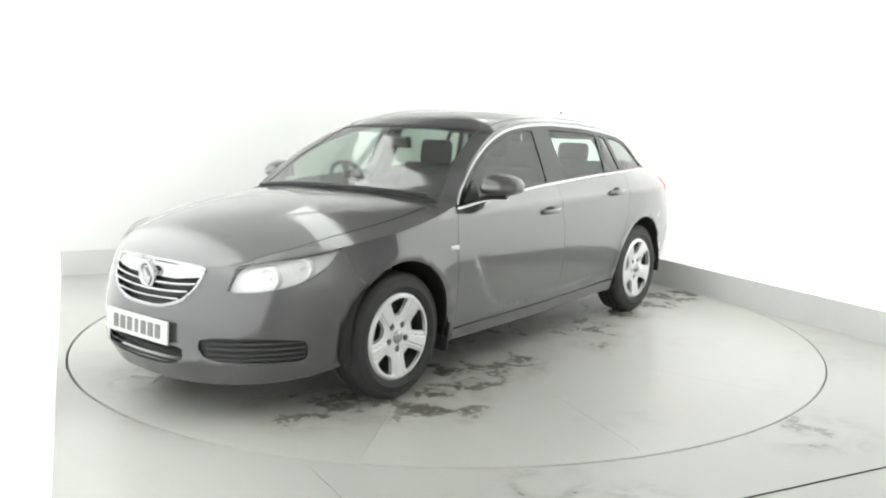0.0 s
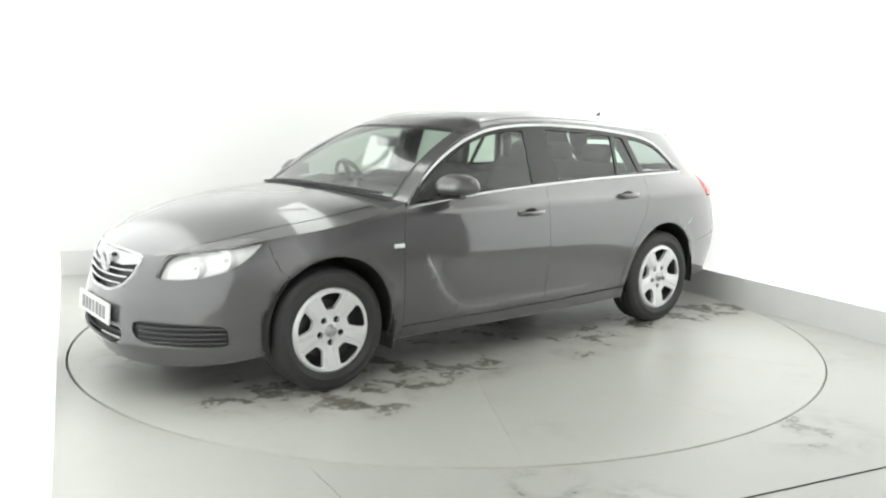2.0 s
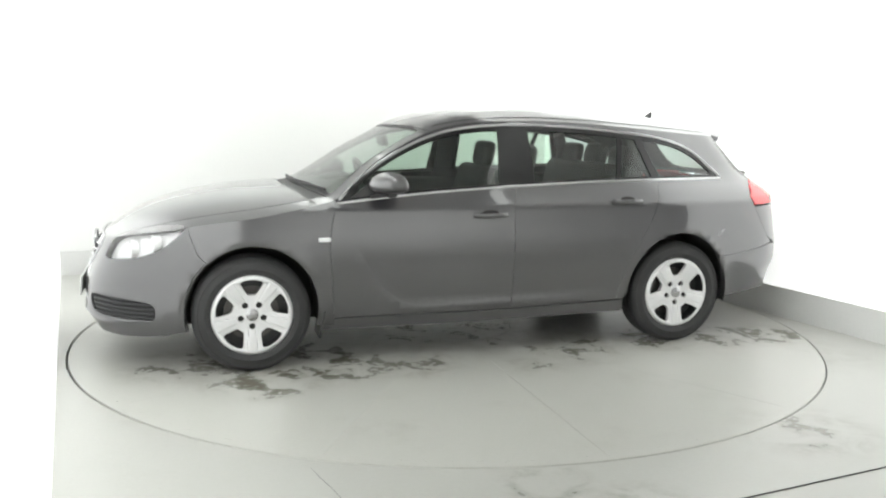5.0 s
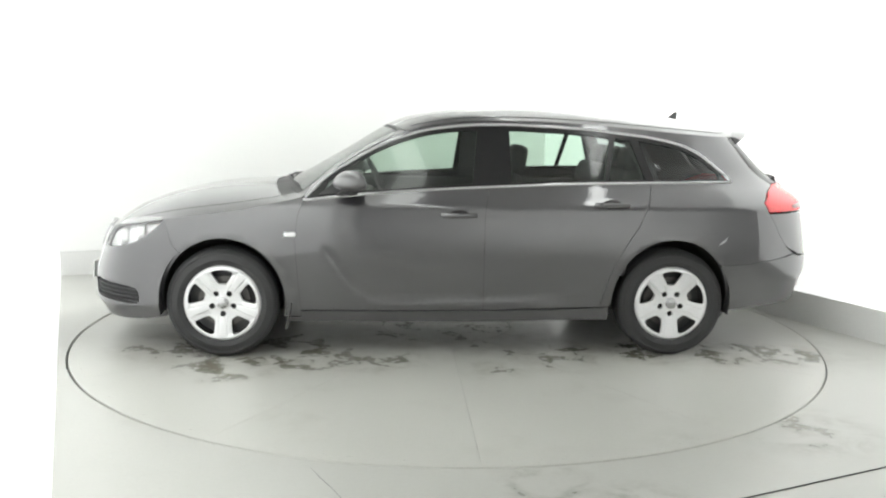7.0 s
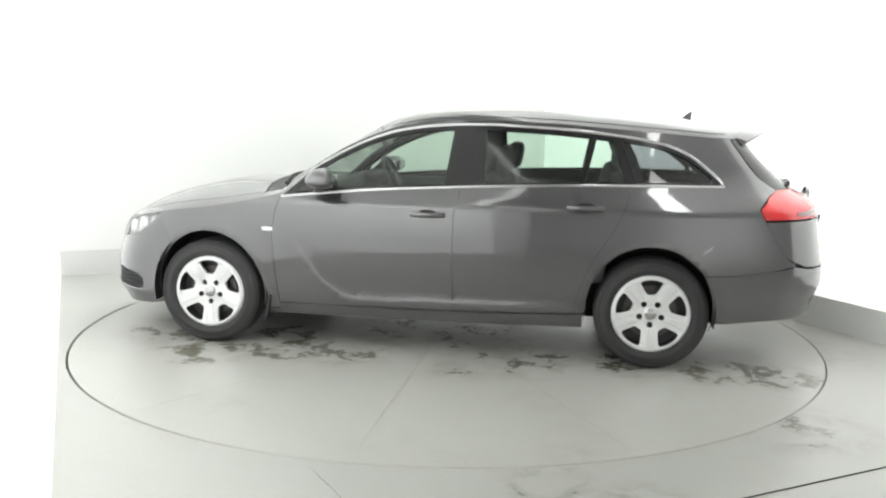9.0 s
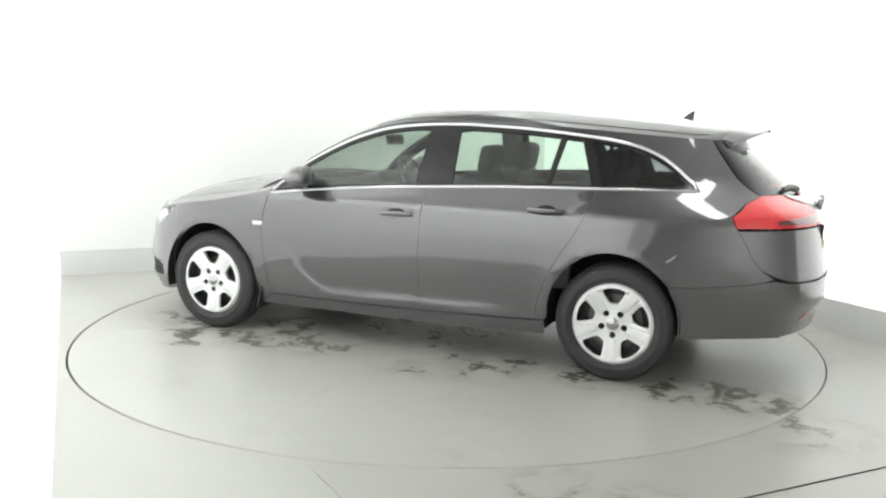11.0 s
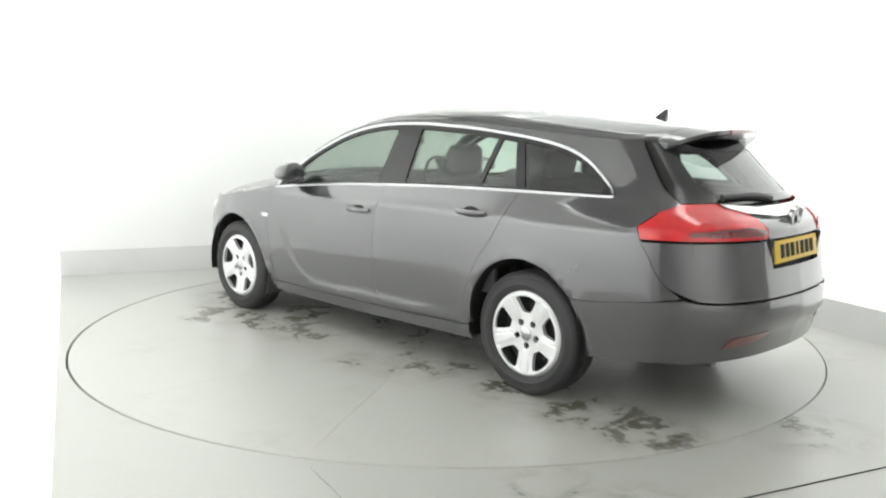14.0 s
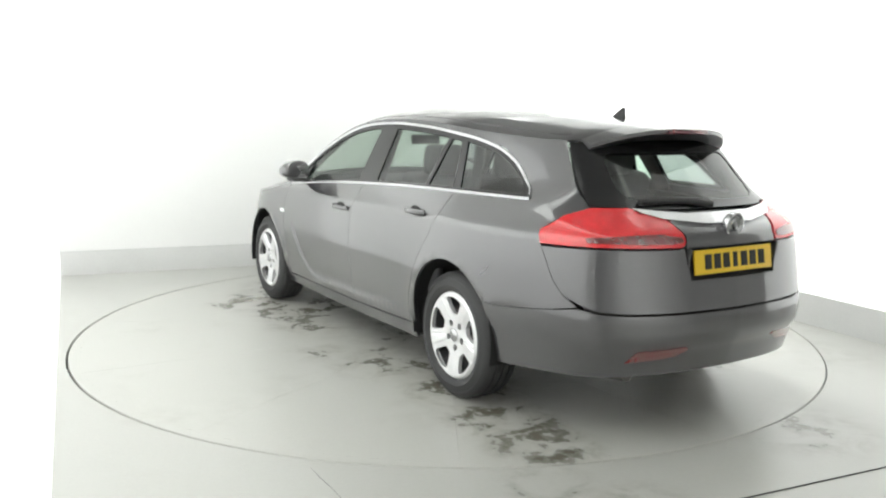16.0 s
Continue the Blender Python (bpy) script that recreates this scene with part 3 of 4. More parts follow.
def skin_outline_quarter():
    """Rear quarter: from the rear door round to the tail lamp, up the rear pillar to the roof."""
    pts = [(s_at_x(x, z), z) for x, z in resample(DOOR_REAR + [(-0.978, 0.318)] + [p for p in ARCH_R if p[1] > 0.33 and (p[1] > 0.59 or p[0] > -1.3) and p[0] > -1.66] + [(-1.66, 0.575), (-1.80, 0.575), (-2.05, 0.605)], 0.03, False)]
    pts += [(s_rear(0.742, 0.632), 0.632)] + side_line(GATE_SIDE[::-1] + LAMP_SIDE)
    up = [(0.597, 1.052), (0.577, 1.14), (0.545, 1.25), (0.525, 1.315)]
    pts += [(s_rear(y, z), z) for y, z in resample(up, 0.03, False)]
    pts += [(s_at_x(x, z), z) for x, z in resample(along_edge(-1.80, 0.875, 50) + strip(0.875, -1.70, -0.012, 60) + [(-1.745, 1.115), (-1.775, 1.073), (-1.74, 1.066)] + belt(-1.70, -1.24, -0.004), 0.03, False)]
    return pts


STEP = 0.045
doors = {}
for sgn in (False, True):
    k = dict(flip=sgn, step=STEP)
    skin_panel("front_wing", side(fender), PAINT, car, **k)
    d1 = skin_panel("front_door", side(front_door), PAINT, car, lines=[side_line(BLADE[:7] + [(-0.17, 0.345)]), side_line([(x - 0.006, z + 0.006) for x, z in BLADE[:7]] + [(-0.17, 0.351)])], **k)
    d2 = skin_panel("rear_door", side(rear_door), PAINT, car, lines=[side_line([(-0.22, 0.346)] + BLADE[-2:]), side_line([(-0.22, 0.352), (-0.46, 0.358), (-0.92, 0.391)])], **k)
    doors[-1 if sgn else 1] = (d1, d2)
    skin_panel("rear_quarter", skin_outline_quarter(), PAINT, car, **k)
    skin_panel("sill", side([(0.905, 0.284), (0.0, 0.283), (-0.6, 0.293), (-0.92, 0.305), (-0.975, 0.312), (-0.975, 0.225), (0.0, 0.208), (0.99, 0.215), (0.985, 0.247), (0.905, 0.247)]), PAINT, car, **k)
    # black window surround with four openings
    dlo = strip(0.872, -1.752, 0.004, 50) + belt(-1.74, 0.86, 0.004, 30)
    w1 = belt(0.77, -0.125, 0.022) + [(-0.16, 1.374)] + strip(-0.14, 0.74, 0.026)[1:]
    w2 = belt(-0.365, -0.935, 0.022) + strip(-0.985, -0.36, 0.03)
    w3 = belt(-0.965, -1.195, 0.022, 5) + strip(-1.115, -1.02, 0.03, 5)
    w4 = belt(-1.255, -1.69, 0.022, 8) + strip(-1.69, -1.17, 0.026, 18)
    skin_panel("window_frame", side(dlo), GLOSSBLACK, car, "gloss black window surround", holes=[side(w, 0.02) for w in (w1, w2, w3, w4)], lift=-0.004, flip=sgn, step=0.05, gap=0.0)
    for name, w, mat, on in (("window", w1, GLASS, d1), ("window", w2, GLASS, d2), ("quarterlight", w3, GLASS, d2), ("rear_side_window", w4, PRIVACY, car)):
        g = skin_panel(name, side(w, 0.025), mat, on, "tinted glass", lift=-0.010, flip=sgn, step=0.08, gap=-0.006, depth=0.004)
        g.visible_shadow = False
    # bright trim round the side windows
    ring = [skin(s_at_x(x, z), z) for x, z in resample(strip(0.872, -1.70, -0.002, 60) + [(-1.735, 1.112), (-1.755, 1.085)], 0.03, False)]
    bm = bmesh.new()
    tube(bm, [(p[0], p[1] * (-1 if sgn else 1), p[2]) for p in ring], 0.006, 0.010)
    part("window_trim", bm, CHROME, car, "polished chrome trim over the windows")
    low = [skin(s_at_x(x, z), z) for x, z in resample([(0.885, 0.958)] + belt(0.86, -1.74, 0.0, 30) + [(-1.765, 1.074)], 0.04, False)]
    bm = bmesh.new()
    tube(bm, [(p[0], p[1] * (-1 if sgn else 1), p[2]) for p in low], 0.006, 0.009)
    part("belt_trim", bm, CHROME, car, "polished chrome trim under the windows")

# scuffed dent over the rear arch on the side that shows, glint painted pale
skin_panel("scuff", side([(-1.637, 0.703), (-1.655, 0.722), (-1.672, 0.730), (-1.694, 0.752), (-1.688, 0.735), (-1.670, 0.716), (-1.655, 0.708)], 0.008), SCUFF_GLINT, car, "pale scuff, glint of the dent painted in", lift=0.0012, step=0.012, gap=0.0, depth=0.001)

# bonnet, screen, roof
skin_top = lambda name, pts, mat, label="", **k: panel(name, top_outline(pts), roof_s, mat, car, label, **k)
hood_v = lambda a: 0.90 - 0.03 * min(a, 2) / 2
skin_top("bonnet", [(-0.1, -0.86), (-0.1, 0.86)] + [(a, hood_v(a)) for a in np.linspace(0.3, 5.05, 8)] + [(a, -hood_v(a)) for a in np.linspace(5.05, 0.3, 8)], PAINT, step=0.05)
for sg in (1, -1):
    skin_top("wing_top", [(-0.1, sg * 0.87)] + [(a, sg * (hood_v(a) + 0.005)) for a in np.linspace(0.3, 5.9, 9)] + [(6.0, sg * 1.0), (5, sg * 1.0), (0, sg * 1.0)], PAINT, step=0.04, gap=0.001)
    skin_top("windscreen_pillar", [(5.6, sg * 0.90), (6.0, sg * 0.90), (9.15, sg * 0.875), (9.15, sg * 1.0), (5.95, sg * 1.0)], PAINT, step=0.04, gap=0.0)
skin_top("scuttle", [(5.07, -0.865), (5.07, 0.865), (6.1, 0.89), (6.1, -0.89)], BLACK, "black plastic scuttle below the windscreen", step=0.06, lift=-0.008)
g = skin_top("windscreen", [(6.05, -0.885), (6.05, 0.885), (9.1, 0.87), (9.1, -0.87)], SCREEN, "clear windscreen glass", step=0.07, lift=-0.003, depth=0.005)
g.visible_shadow = False
skin_top("screen_seal", [(5.95, -0.90), (5.95, 0.90), (9.17, 0.878), (9.17, -0.878)], BLACK, "black windscreen seal", holes=[top_outline([(6.14, -0.87), (6.14, 0.87), (9.05, 0.855), (9.05, -0.855)])], step=0.06, lift=-0.001, gap=0.0)
skin_top("roof_panel", [(9.18, -1.0), (9.18, 1.0), (17.0, 1.0), (17.0, -1.0)], PAINT, step=0.06, gap=0.0)
for sg in (1, -1):
    skin_top("roof_rail", [(9.5, sg * 0.875), (9.5, sg * 0.90)] + [(a, sg * 0.915) for a in (10, 13, 16)] + [(16.3, sg * 0.90), (16.3, sg * 0.875)] + [(a, sg * 0.865) for a in (16, 13, 10)], PAINT, "slim body-coloured roof rail", step=0.05, lift=0.003, gap=0.0, depth=0.006)

# ---- front end ----
LAMP = [(0.486, 0.632), (0.488, 0.678), (0.492, 0.735), (0.517, 0.760), (0.585, 0.803), (0.659, 0.828), (0.743, 0.842), (0.806, 0.842), (0.806, 0.782), (0.790, 0.726), (0.757, 0.679), (0.698, 0.652), (0.606, 0.637)]
LAMP_X = [(2.157, 0.632), (2.137, 0.678), (2.105, 0.735), (2.073, 0.757), (1.995, 0.80), (1.915, 0.825), (1.818, 0.842), (1.70, 0.842), (1.755, 0.782), (1.82, 0.728), (1.90, 0.682), (1.99, 0.654), (2.083, 0.637)]
lamp_out = [(s_at_x(x, z), z) for x, z in resample(round_off(LAMP_X, 1), 0.02)]
GRILLE = [(-0.352, 0.735), (0.352, 0.735), (0.362, 0.70), (0.337, 0.633), (0.272, 0.572), (0.13, 0.532), (-0.13, 0.532), (-0.272, 0.572), (-0.337, 0.633), (-0.362, 0.70)]
INTAKE = [(-0.31, 0.372), (0.31, 0.372), (0.318, 0.30), (0.20, 0.262), (-0.20, 0.262), (-0.318, 0.30)]
FOG_X = [(2.245, 0.422), (2.069, 0.420), (1.90, 0.400), (1.885, 0.34), (1.90, 0.300), (2.064, 0.303), (2.23, 0.310), (2.252, 0.36)]
fog_out = [(s_at_x(x, z), z) for x, z in resample(round_off(FOG_X), 0.02)]
neg = lambda o: [(-s, z) for s, z in o]
bl = [(s_at_x(x, z), z) for x, z in resample([(1.70, 0.842), (1.69, 0.78), (1.655, 0.68), (1.605, 0.635)] + [p for p in ARCH_F if p[0] > 1.60][::-1] + [(1.714, 0.235), (1.85, 0.205), (2.0, 0.19)], 0.03, False)]
front_edge = [(s_at_x(x, z), z) for x, z in resample(along_edge(1.70, 2.12, 12), 0.03, False)]
mid = [(s_front(y, z), z) for y, z in resample([(0.58, 0.185), (0.3, 0.175), (-0.3, 0.175), (-0.58, 0.185)], 0.04, False)]
top_mid = [(s_front(y, z), z) for y, z in resample([(-0.48, 0.742), (-0.25, 0.741), (0, 0.738), (0.25, 0.741), (0.48, 0.742)], 0.04, False)]
GRILLE, INTAKE = round_off(GRILLE), round_off(INTAKE)
bumper_out = bl + mid + neg(bl)[::-1] + neg(front_edge) + top_mid + front_edge[::-1]
skin_panel("front_bumper", bumper_out, PAINT, car, holes=[lamp_out, neg(lamp_out), nose(GRILLE, 0.02), nose(INTAKE, 0.02), fog_out, neg(fog_out)], step=0.04)


def grille():
    root_mat = CHROME
    body = skin_panel("grille", nose(GRILLE, 0.02), BLACK, car, "black radiator grille behind chrome bars", lift=-0.035, step=0.06, gap=0.0)
    ring = [skin(s_front(y, z), z) for y, z in resample(GRILLE, 0.02)]
    bm = bmesh.new()
    tube(bm, ring + ring[:2], 0.008, 0.010)
    part("grille_surround", bm, CHROME, body, "chrome grille surround")
    skin_panel("upper_bar", nose([(-0.345, 0.728), (0.345, 0.728), (0.352, 0.70), (0.345, 0.688), (0.2, 0.668), (-0.2, 0.668), (-0.345, 0.688), (-0.352, 0.70)], 0.02), CHROME, body, "broad chrome bar across the grille", lift=0.002, step=0.03, gap=0.0, depth=0.03)
    for z, w in ((0.640, 0.335), (0.606, 0.30), (0.572, 0.255)):
        pts = [(y, z + 0.018 * (abs(y) / 0.35) ** 2) for y in np.linspace(-w, w, 22)]
        q = [skin(s_front(y, zz), zz) for y, zz in pts]
        bm = bmesh.new()
        tube(bm, [(p[0] - 0.004, p[1], p[2]) for p in q], 0.014, 0.0085)
        part("grille_bar", bm, CHROME, body, "chrome bar")
    bm = bmesh.new()
    c = skin(0.0, 0.668)
    m = Matrix.Translation((c[0] + 0.012, 0, 0.668)) @ Matrix.Rotation(radians(90), 4, "Y") @ Matrix.Rotation(radians(0), 4, "Z")
    lathe(bm, [(0.001, 0.0), (0.045, 0.0), (0.048, 0.004), (0.056, 0.012), (0.066, 0.010), (0.070, 0.0), (0.066, -0.015)], m, 40)
    box(bm, (0.075, 0.018, 0.014), m @ pose(0.0, 0, 0.006, 0, 0, 35), 0.004)
    box(bm, (0.04, 0.016, 0.014), m @ pose(0.022, 0.022, 0.006, 0, 0, -30), 0.004)
    part("badge", bm, CHROME, body, "round chrome badge with a plain emblem")


grille()
skin_panel("lower_intake", nose(INTAKE, 0.02), BLACK, car, "black lower air intake", lift=-0.05, step=0.06, gap=-0.01)
for z in (0.345, 0.315, 0.287):
    bm = bmesh.new()
    q = [skin(s_front(y, z), z) for y in np.linspace(-0.30 + max(0, 0.3 - z) * 3, 0.30 - max(0, 0.3 - z) * 3, 18)]
    tube(bm, [(p[0] - 0.016, p[1], p[2]) for p in q], 0.012, 0.005)
    part("intake_slat", bm, BLACK, car, "black plastic slat")
for sgn in (False, True):
    sg = -1 if sgn else 1
    skin_panel("fog_panel", fog_out, BLACK, car, "black corner grille", lift=-0.02, step=0.05, gap=-0.008, flip=sgn)
    for z in (0.392, 0.366, 0.340, 0.316):
        bm = bmesh.new()
        q = [skin(s_at_x(x, z), z) for x in np.linspace(2.235, 1.905, 16)]
        tube(bm, [(p[0] - 0.010, (p[1] - 0.004) * sg, p[2]) for p in q], 0.008, 0.006)
        part("corner_slat", bm, DASH, car, "dark plastic slat")


def headlamp(sgn):
    sg = -1 if sgn else 1
    bowl = skin_panel("headlamp", lamp_out, REFLECTOR, car, "silvery headlamp with a clear lens", lift=-0.036, step=0.04, gap=-0.004, flip=sgn)
    lens = skin_panel("lens", lamp_out, LENS, bowl, "clear lamp lens", lift=0.0, step=0.04, gap=0.002, depth=0.008, flip=sgn)
    lens.visible_shadow = False
    for x, z, r in ((2.03, 0.70, 0.050), (1.90, 0.745, 0.046)):
        c, n = skin_n(np.array([s_at_x(x, z)]), np.array([z]))
        c, n = c[0] - n[0] * 0.034, Vector((1, 0.25, 0.05)).normalized()
        m = Matrix.Translation((c[0], c[1] * sg, c[2])) @ Vector((n[0], n[1] * sg, n[2])).to_track_quat("Z", "Y").to_matrix().to_4x4()
        bm = bmesh.new()
        lathe(bm, [(0.001, -0.022), (0.02, -0.018), (0.02, -0.02), (r * 0.7, -0.012), (r, 0.008), (r + 0.006, 0.008), (r + 0.006, -0.03)], m, 28)
        part("lamp_bowl", bm, REFLECTOR, bowl, "round chrome lamp bowl")
        bm = bmesh.new()
        lathe(bm, [(0.001, 0.006), (0.009, 0.004), (0.011, -0.01), (0.011, -0.02)], m, 14)
        part("bulb", bm, WHITEPLATE, bowl, "lamp bulb")
    return bowl


headlamp(False), headlamp(True)


def plate(m, mat, label, stripe):
    bm = bmesh.new()
    box(bm, (0.012, 0.52, 0.111), m, 0.003)
    p = part("number_plate", bm, mat, car, label)
    y = -0.175
    for i, w in enumerate((0.045, 0.045, 0.045, 0.03, 0.045, 0.045, 0.045)):
        bm = bmesh.new()
        box(bm, (0.003, w, 0.068), m @ Matrix.Translation((0.0065, y, 0)), 0.001)
        part("plate_bar", bm, JOINT if stripe else GREYBAR, p, "plain dark bar")
        y += 0.060
    return p


plate(pose(2.318, 0, 0.425, 0, -4, 0), WHITEPLATE, "white number plate with plain grey bars", False)


# ---- wheels ----
def wheel(x, y, sg):
    m = Matrix.Translation((x, y * sg, 0.333)) @ Matrix.Rotation(radians(-90 * sg), 4, "X")
    bm = bmesh.new()
    lathe(bm, [(0.222, -0.17), (0.235, -0.195), (0.275, -0.205), (0.312, -0.195), (0.328, -0.178), (0.332, -0.16), (0.332, -0.145), (0.325, -0.143), (0.325, -0.137), (0.333, -0.135), (0.333, -0.105),
               (0.325, -0.103), (0.325, -0.097), (0.333, -0.095), (0.333, -0.062), (0.325, -0.06), (0.325, -0.054), (0.332, -0.052), (0.332, -0.03), (0.326, -0.014), (0.308, 0.0), (0.300, 0.004), (0.297, 0.0015), (0.272, 0.008), (0.262, 0.0115), (0.258, 0.009), (0.240, 0.006), (0.230, -0.004), (0.224, -0.02)], m, 72)
    w = part("wheel", bm, RUBBER, car, "black tyre with a silver wheel cover", 50)
    w.name = "wheel"
    bm = bmesh.new()
    lathe(bm, [(0.226, -0.02), (0.215, -0.035), (0.205, -0.09), (0.15, -0.10), (0.10, -0.085), (0.001, -0.085)], m, 48)
    part("rim", bm, BLACK, w, "dark steel rim")
    bm = bmesh.new()
    lathe(bm, [(0.155, -0.07), (0.155, -0.078), (0.08, -0.078), (0.08, -0.07), (0.155, -0.07)], m, 40)
    part("brake_disc", bm, STEEL, w, "worn steel brake disc")
    # cover: five broad spokes with five openings
    turn = 90 + WHEEL_TURN
    ring = [(0.229 * math.cos(2 * math.pi * i / 90), 0.229 * math.sin(2 * math.pi * i / 90)) for i in range(90)]
    holes, lugs = [], []
    for k in range(5):
        c = radians(turn + 36 + 72 * k)
        shape = [(0.112, -7), (0.117, -12), (0.140, -16), (0.17, -18.5), (0.192, -19.5), (0.200, -17), (0.203, -9), (0.204, 0), (0.203, 9), (0.200, 17), (0.192, 19.5), (0.17, 18.5), (0.140, 16), (0.117, 12), (0.112, 7), (0.111, 0)]
        holes.append([(r * math.cos(c + radians(a)), r * math.sin(c + radians(a))) for r, a in shape])
        lc = radians(turn + 72 * k)
        lugs.append([(0.066 * math.cos(lc) + 0.018 * math.cos(b), 0.066 * math.sin(lc) + 0.018 * math.sin(b)) for b in np.linspace(0, 2 * math.pi, 13)[:-1]])

    def cover(u, v):
        r = np.hypot(u, v)
        ang = np.degrees(np.arctan2(v, u)) - turn
        k = (ang + 36) % 72 - 36

        def h(u, v):
            r = np.hypot(u, v)
            a = (np.degrees(np.arctan2(v, u)) - turn + 36) % 72 - 36
            base = np.interp(r, [0, 0.03, 0.04, 0.075, 0.10, 0.16, 0.205, 0.218, 0.229], [-0.006, -0.006, -0.014, -0.016, -0.008, 0.002, 0.006, 0.005, -0.008])
            off = np.abs(np.radians(a)) * r
            half = 0.016 + 0.10 * (r - 0.05)
            groove = -0.007 * np.exp(-((off - half) / 0.0045) ** 2) * smooth(0.075, 0.10, r) * (1 - smooth(0.205, 0.215, r))
            fall = -0.008 * smooth(half, half + 0.018, off) * smooth(0.07, 0.11, r) * (1 - smooth(0.185, 0.205, r))
            return base + groove + fall
        z = h(u, v)
        e = 0.002
        n = np.stack([-(h(u + e, v) - h(u - e, v)) / (2 * e), -(h(u, v + e) - h(u, v - e)) / (2 * e), np.ones_like(z)], -1)
        n /= np.linalg.norm(n, axis=1)[:, None]
        P = np.stack([u, v, z], -1)
        R = np.array(m.to_3x3())
        return P @ R.T + np.array(m.translation), n @ R.T
    panel("wheel_cover", ring, cover, SILVER, w, "silver five-spoke wheel cover", holes=holes + lugs, step=0.008, gap=0.0, depth=0.022)
    bm = bmesh.new()
    lathe(bm, [(0.001, -0.001), (0.028, -0.002), (0.034, -0.006), (0.036, -0.014)], m, 28)
    part("cap", bm, CHROME, w, "round centre cap")
    for k in range(5):
        lc = radians(turn + 72 * k)
        bm = bmesh.new()
        lathe(bm, [(0.001, -0.030), (0.008, -0.030), (0.010, -0.045)], m @ Matrix.Translation((0.066 * math.cos(lc), 0.066 * math.sin(lc), 0)), 6)
        part("wheel_nut", bm, BLACK, w)
    return w


WHEEL_TURN = 0
for x in (1.3685, -1.3685):
    for sg in (1, -1):
        wheel(x, 0.872, sg)
for cx, arch in ((1.36, ARCH_F), (-1.355, ARCH_R)):
    for sg in (1, -1):
        bm = bmesh.new()
        rows = []
        for i in range(25):
            a = radians(-12 + 204 * i / 24)
            rows.append([bm.verts.new((cx + 0.378 * math.cos(a), sg * yy, 0.347 + 0.398 * math.sin(a))) for yy in (0.885, 0.62, 0.56)])
        for a, b in zip(rows, rows[1:]):
            for j in range(2):
                bm.faces.new((a[j], a[j + 1], b[j + 1], b[j]))
        c = bm.verts.new((cx, sg * 0.56, 0.3))
        for a, b in zip(rows, rows[1:]):
            bm.faces.new((a[2], c, b[2]))
        part("arch_liner", bm, LINER, car, "black wheel arch liner")

# ---- rear end ----
TAILLAMP = [(0.597, 1.055), (0.455, 1.057), (0.335, 1.006), (0.300, 0.945), (0.304, 0.905), (0.332, 0.896), (0.593, 0.898)]
lamp_r = round_off(resample([(s_rear(y, z), z) for y, z in TAILLAMP] + [(s_at_x(x, z), z) for x, z in LAMP_SIDE], 0.03), 1)
mir = lambda o: [(2 * LEN - s, z) for s, z in o]
bl = [(s_at_x(x, z), z) for x, z in resample([(-2.05, 0.604), (-1.80, 0.5745), (-1.66, 0.5745)] + [p for p in ARCH_R if p[0] < -1.66 and p[1] < 0.57] + [(-1.722, 0.285), (-1.80, 0.285), (-2.0, 0.30)], 0.03, False)]
low = [(s_rear(y, z), z) for y, z in resample([(0.70, 0.305), (0.5, 0.32), (0.2, 0.325), (-0.2, 0.325), (-0.5, 0.32), (-0.70, 0.305)], 0.04, False)]
topr = [(s_rear(y, z), z) for y, z in resample([(-0.742, 0.625), (-0.69, 0.610), (-0.59, 0.606), (0.59, 0.606), (0.69, 0.610), (0.742, 0.625)], 0.03, False)]
skin_panel("rear_bumper", bl + low + mir(bl)[::-1] + topr, PAINT, car, step=0.04)
GATE = [(0.740, 0.645), (0.69, 0.619), (0.59, 0.614), (-0.59, 0.614), (-0.69, 0.619), (-0.740, 0.645), (-0.593, 0.890), (-0.332, 0.888), (-0.296, 0.90), (-0.292, 0.945), (-0.325, 1.008), (-0.40, 1.037), (0.40, 1.037), (0.325, 1.008), (0.292, 0.945), (0.296, 0.90), (0.332, 0.888), (0.593, 0.890)]
RECESS = [(-0.31, 0.895), (0.31, 0.895), (0.275, 0.752), (-0.275, 0.752)]
gate = [(s_rear(y, z), z) for y, z in GATE]
gate_edge = side_line(GATE_SIDE)
cut = GATE.index((-0.740, 0.645)) + 1
gate_out = gate[:cut] + mir(gate_edge)[::-1] + gate[cut:] + gate_edge
skin_panel("tailgate", gate_out, PAINT, car, "", holes=[tail(RECESS, 0.02)], step=0.04)
skin_panel("plate_recess", tail(RECESS, 0.02), LINER, car, "dark number plate recess", lift=-0.035, step=0.06, gap=-0.01)
for sgy in (1, -1):
    bm = bmesh.new()
    box(bm, (0.03, 0.012, 0.14), pose(-2.385, 0.292 * sgy, 0.823, 0, -8, 0), 0.002)
    part("recess_side", bm, BLACK, car, "black recess edge")
plate(Matrix.Rotation(math.pi, 4, "Z") @ pose(2.398, 0, 0.826, 0, -9, 0), YELLOW, "yellow number plate with plain dark bars", True)
skin_panel("chrome_bar", tail([(0.452, 1.052), (0.40, 1.045), (0.2, 1.028), (-0.2, 1.028), (-0.40, 1.045), (-0.452, 1.052), (-0.43, 1.032), (-0.35, 1.006), (-0.15, 0.985), (0.15, 0.985), (0.35, 1.006), (0.43, 1.032)], 0.02), CHROME, car, "broad chrome bar over the number plate", lift=0.012, step=0.03, depth=0.03)
bm = bmesh.new()
m = Matrix.Translation((-2.386, 0, 0.985)) @ Matrix.Rotation(radians(-100), 4, "Y")
lathe(bm, [(0.001, 0.0), (0.040, 0.0), (0.043, 0.004), (0.050, 0.012), (0.058, 0.010), (0.062, 0.0), (0.058, -0.02)], m, 36)
